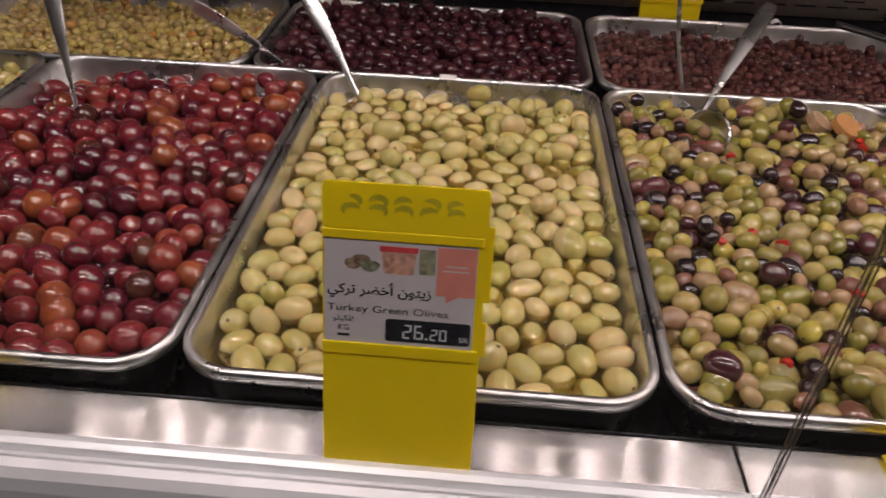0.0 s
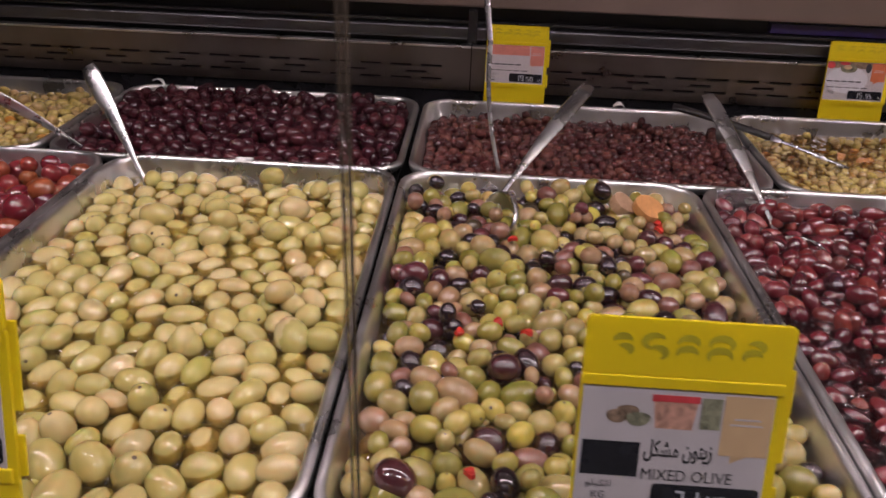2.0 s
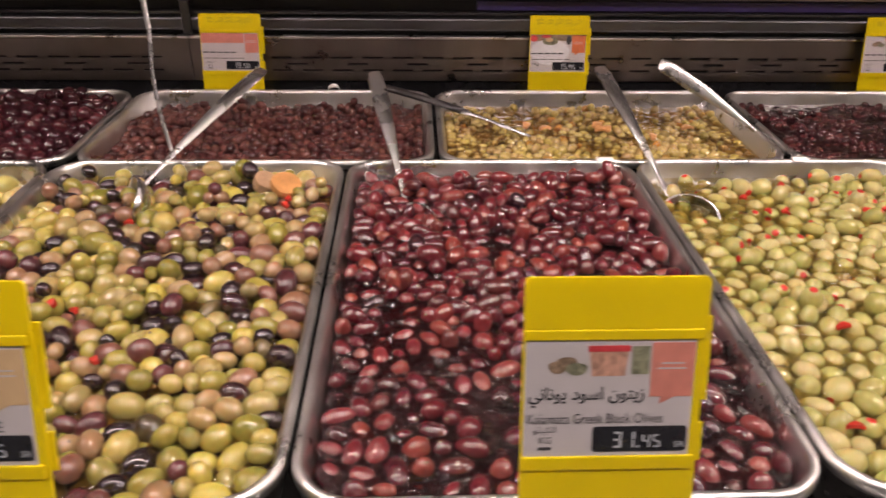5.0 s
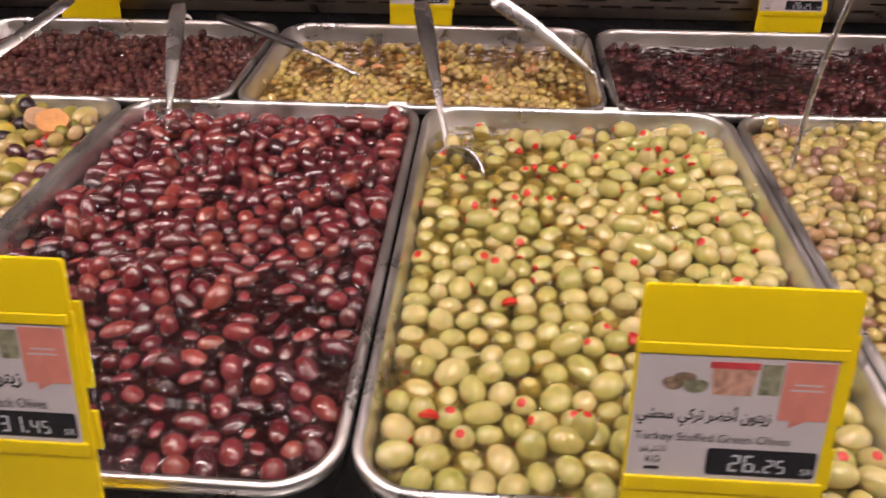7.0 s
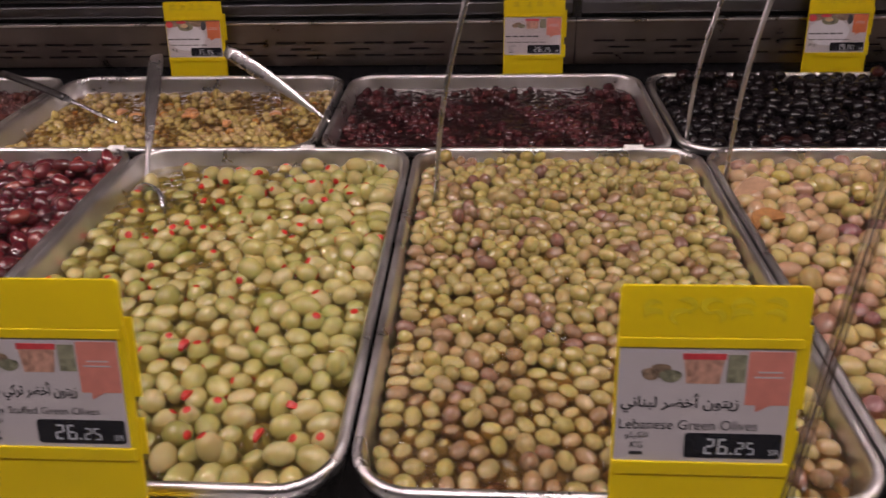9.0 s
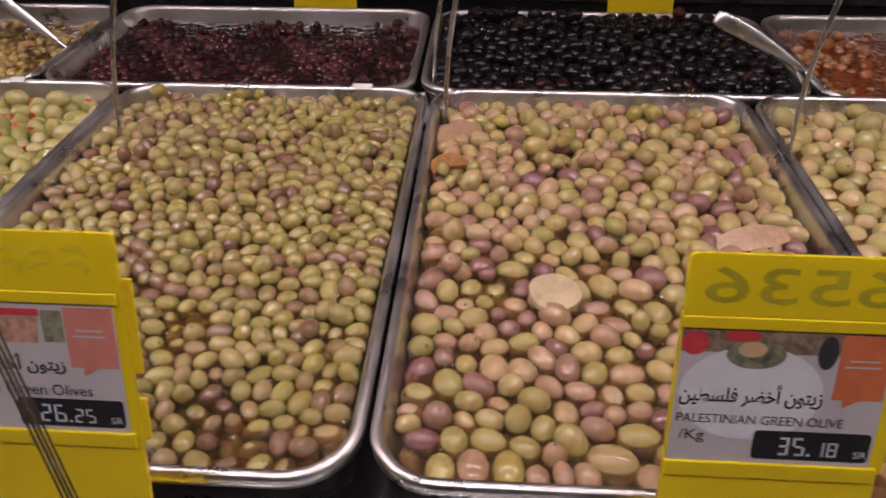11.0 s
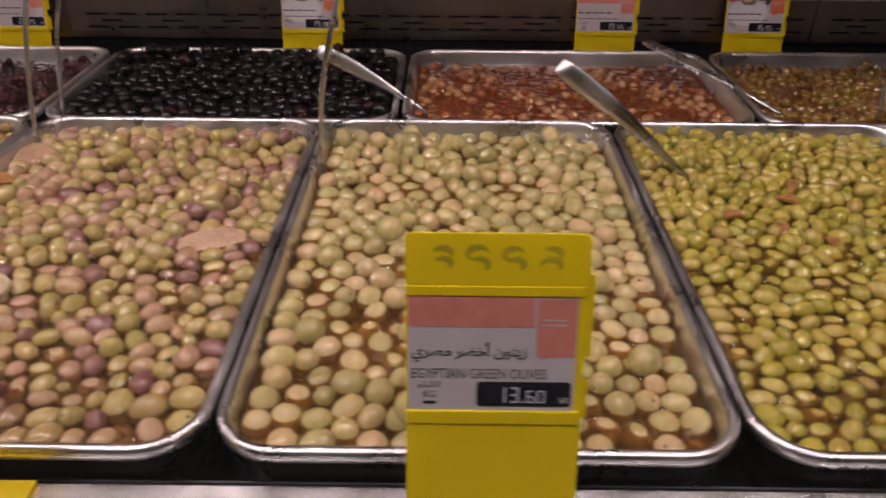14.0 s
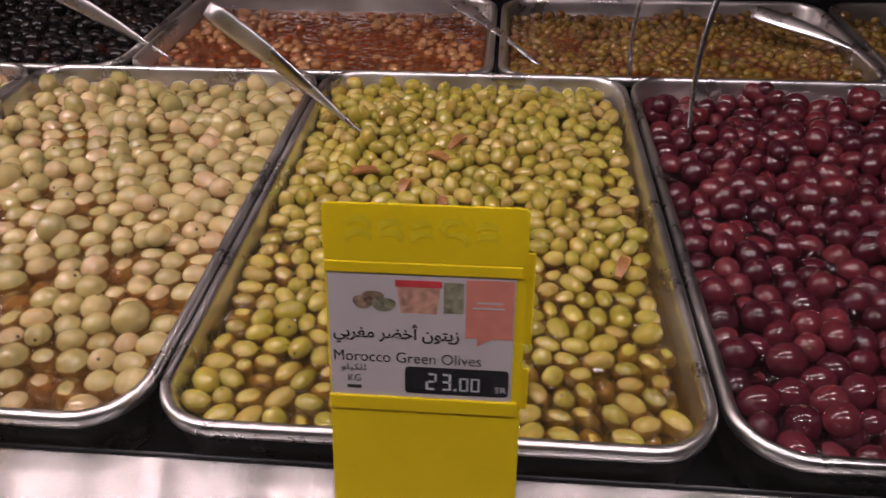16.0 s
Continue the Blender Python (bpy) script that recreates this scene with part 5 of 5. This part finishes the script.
SILVER, LADLE, DARKH = "polished steel serving spoon stuck into the olives", "steel ladle with a long thin handle leaning on the tray", "spoon with black grip lying over the rear tray rim"
SPOONS = (
    ((-0.498, 0.792, 0.897), (-0.53, 0.86, 1.06), "spoon", SILVER),
    ((-0.156, 0.874, 0.897), (-0.244, 0.951, 1.022), "spoon", SILVER),
    ((0.268, 0.850, 0.900), (0.399, 1.064, 0.998), "spoon", SILVER),
    ((0.603, 0.821, 0.897), (0.556, 1.047, 0.999), "spoon", SILVER),
    ((0.931, 0.842, 0.897), (0.879, 1.070, 1.001), "spoon", SILVER),
    ((0.788, 1.079, 0.892), (0.552, 1.192, 0.936), "black", DARKH),
    ((1.146, 1.042, 0.892), (0.974, 1.094, 1.001), "spoon", SILVER),
    ((1.302, 0.796, 0.897), (1.35, 0.87, 1.20), "ladle", LADLE),
    ((0.283, 0.982, 0.892), (0.25, 1.06, 1.12), "ladle", LADLE),
    ((1.634, 0.978, 0.892), (1.675, 1.04, 1.16), "ladle", LADLE),
    ((1.655, 0.860, 0.897), (1.70, 0.93, 1.22), "ladle", LADLE),
    ((2.020, 0.800, 0.897), (2.055, 0.85, 1.16), "ladle", LADLE),
    ((2.138, 1.010, 0.892), (1.985, 1.033, 0.975), "spoon", SILVER),
    ((2.455, 0.778, 0.897), (2.288, 0.807, 1.032), "spoon", SILVER),
    ((2.645, 1.019, 0.892), (2.481, 1.204, 0.941), "spoon", SILVER),
    ((2.801, 0.800, 0.897), (2.825, 0.87, 1.12), "ladle", LADLE),
    ((2.760, 0.975, 0.892), (2.772, 1.0, 1.06), "ladle", LADLE),
    ((3.101, 1.049, 0.892), (2.936, 1.112, 0.94), "spoon", SILVER),
    ((-0.273, 0.975, 0.892), (-0.396, 0.947, 0.99), "spoon", SILVER),
)
ASKEW = {2: (0.010, -0.030, 0.012, -68, 62), 3: (0.006, -0.036, 0.000, -52, 40), 4: (0.012, -0.034, -0.004, -40, 62)}
for i, (entry, tip, kind, label) in enumerate(SPOONS):
    spoon(entry, tip, kind, label, ASKEW.get(i))

# ---- garnish, paper and small scraps ----


def slice_disc(radius, thick, wedge=360.0):
    """A cut slice: a disc or a wedge of one, with a domed, uneven rim."""
    bm = bmesh.new()
    n = 18
    angles = [radians(wedge) * i / (n if wedge >= 360 else n - 1) for i in range(n)]
    rings = []
    for rr, z in ((0.96, -thick / 2), (1.0, 0.0), (0.97, thick / 2)):
        rings.append([bm.verts.new((radius * rr * (1 + 0.05 * math.sin(3 * a + 1)) * math.cos(a), radius * rr * (1 + 0.05 * math.sin(2 * a)) * math.sin(a), z)) for a in angles])
    if wedge < 360:
        for ring, z in zip(rings, (-thick / 2, 0.0, thick / 2)):
            ring.append(bm.verts.new((0, 0, z)))
    m = len(rings[0])
    for a, b in zip(rings, rings[1:]):
        for k in range(m):
            bm.faces.new((a[k], a[(k + 1) % m], b[(k + 1) % m], b[k]))
    bm.faces.new(rings[0][::-1])
    bm.faces.new(rings[-1])
    bmesh.ops.recalc_face_normals(bm, faces=bm.faces[:])
    return bm


def garnish(name, bm, mat, m, label, category, group=""):
    ob = tagged(mesh_object(name, bm, mat), label, category, group)
    ob.matrix_world = m
    return ob


def strip_piece(length, width, thick, bend):
    """A bent strip of peel or pepper."""
    pts = [(length * (i / 8 - 0.5), 0, bend * (1 - (i / 4 - 1) ** 2)) for i in range(9)]
    bm = bmesh.new()
    rows = []
    for i, (x, y, z) in enumerate(pts):
        w = width * (0.55 + 0.45 * math.sin(math.pi * i / 8))
        rows.append([bm.verts.new((x, sy * w / 2, z + sz * thick / 2)) for sy, sz in ((-1, -1), (1, -1), (1, 1), (-1, 1))])
    for a, b in zip(rows, rows[1:]):
        for k in range(4):
            bm.faces.new((a[k], a[(k + 1) % 4], b[(k + 1) % 4], b[k]))
    bm.faces.new(rows[0][::-1])
    bm.faces.new(rows[-1])
    bmesh.ops.recalc_face_normals(bm, faces=bm.faces[:])
    return bm


garnish("carrot_slice", slice_disc(0.019, 0.010), CARROT, pose(0.455, 0.853, 0.915, 24, 8, 30), "thick orange carrot slice lying on mixed olives", "carrot slice")
garnish("carrot_slice", slice_disc(0.016, 0.012), LEMON, pose(0.428, 0.868, 0.911, 30, -10, 80), "rounded pinkish carrot piece lying on mixed olives", "carrot slice")
garnish("lemon_slice", slice_disc(0.027, 0.008, 180), LEMON, pose(1.676, 0.815, 0.900, 62, -6, 14), "pinkish pickled lemon wedge among the olives", "lemon slice")
garnish("lemon_peel", slice_disc(0.020, 0.006, 200), PEEL, pose(1.668, 0.740, 0.912, 16, 0, 15), "brown curled lemon peel on the olives", "peel")
garnish("lemon_wedge", strip_piece(0.066, 0.024, 0.005, 0.004), LEMON, pose(1.936, 0.634, 0.9075, 26, -4, 12), "pale lemon wedge half sunk in olives", "lemon wedge")
garnish("lemon_disc", slice_disc(0.021, 0.005), PALELEMON, pose(1.760, 0.545, 0.9125, 6, 4, 0), "small pale oval slice floating on olives", "lemon slice")
for px, py, rz, ln in ((2.462, 0.690, 20, 0.034), (2.507, 0.668, 85, 0.026), (2.553, 0.760, 60, 0.034), (2.535, 0.725, -30, 0.03), (2.701, 0.552, 70, 0.03), (2.545, 0.640, 100, 0.022)):
    garnish("peel_strip", strip_piece(ln, 0.010, 0.003, 0.005), PEEL, pose(px, py, 0.909, 5, 0, rz), "brown strip of peel floating among green olives", "peel", "peel strips")
rng = np.random.default_rng(5)
for i in range(13):
    px, py = 1.08 + rng.uniform(-0.15, 0.15), rng.uniform(0.41, 0.88)
    zz = 0.906 - 0.004 + 0.006 * ((py - 0.37) / 0.53) ** 2 + 0.004
    garnish("pimento_piece", strip_piece(rng.uniform(0.008, 0.014), rng.uniform(0.005, 0.008), 0.003, 0.002), PIMENTO, pose(px, py, zz, rng.uniform(-25, 25), rng.uniform(-20, 20), rng.uniform(0, 360)),
            "loose red pimento piece lying on green olives", "pimento", "pimento pieces")
for i in range(9):
    px, py = 0.34 + rng.uniform(-0.14, 0.14), rng.uniform(0.40, 0.86)
    garnish("pimento_piece", strip_piece(rng.uniform(0.009, 0.013), 0.007, 0.0035, 0.002), PIMENTO, pose(px, py, 0.910, rng.uniform(-25, 25), rng.uniform(-20, 20), rng.uniform(0, 360)),
            "loose red pimento piece lying on mixed olives", "pimento", "pimento pieces")
for i in range(7):
    px, py = 0.886 + rng.uniform(-0.2, 0.2), rng.uniform(0.98, 1.21)
    garnish("carrot_bit", strip_piece(0.018, 0.011, 0.004, 0.003), CARROT, pose(px, py, 0.899, rng.uniform(-15, 15), 0, rng.uniform(0, 360)), "orange carrot bit in the olive salad", "carrot", "carrot bits")
for px, w in ((-0.046, 0.022), (1.552, 0.024), (1.124, 0.018), (0.863, 0.022)):
    bm = bmesh.new()
    prof = ((0.9225, 0.9125), (0.9265, 0.9168), (0.9268, 0.9208), (0.9225, 0.9212), (0.9165, 0.9180))
    rows = [[bm.verts.new((x, y, z)) for y, z in prof] for x in (px - w / 2, px + w / 2)]
    for i in range(len(prof) - 1):
        bm.faces.new((rows[0][i], rows[1][i], rows[1][i + 1], rows[0][i + 1]))
    sol = mesh_object("paper_sticker", bm, STICKER)
    mod = sol.modifiers.new("thickness", "SOLIDIFY")
    mod.thickness = 0.0006
    tagged(sol, "small white paper sticker folded over the tray rim", "sticker", "rim stickers")
garnish("paper_scrap", strip_piece(0.020, 0.010, 0.002, 0.006), STICKER, pose(0.478, 1.240, 0.9155, 12, 10, 20), "crumpled white paper scrap on a rear tray rim", "paper scrap")
garnish("paper_scrap", strip_piece(0.024, 0.008, 0.002, 0.007), STICKER, pose(-0.285, 1.238, 0.9155, 12, -14, 160), "crumpled white paper scrap on a rear tray rim", "paper scrap")
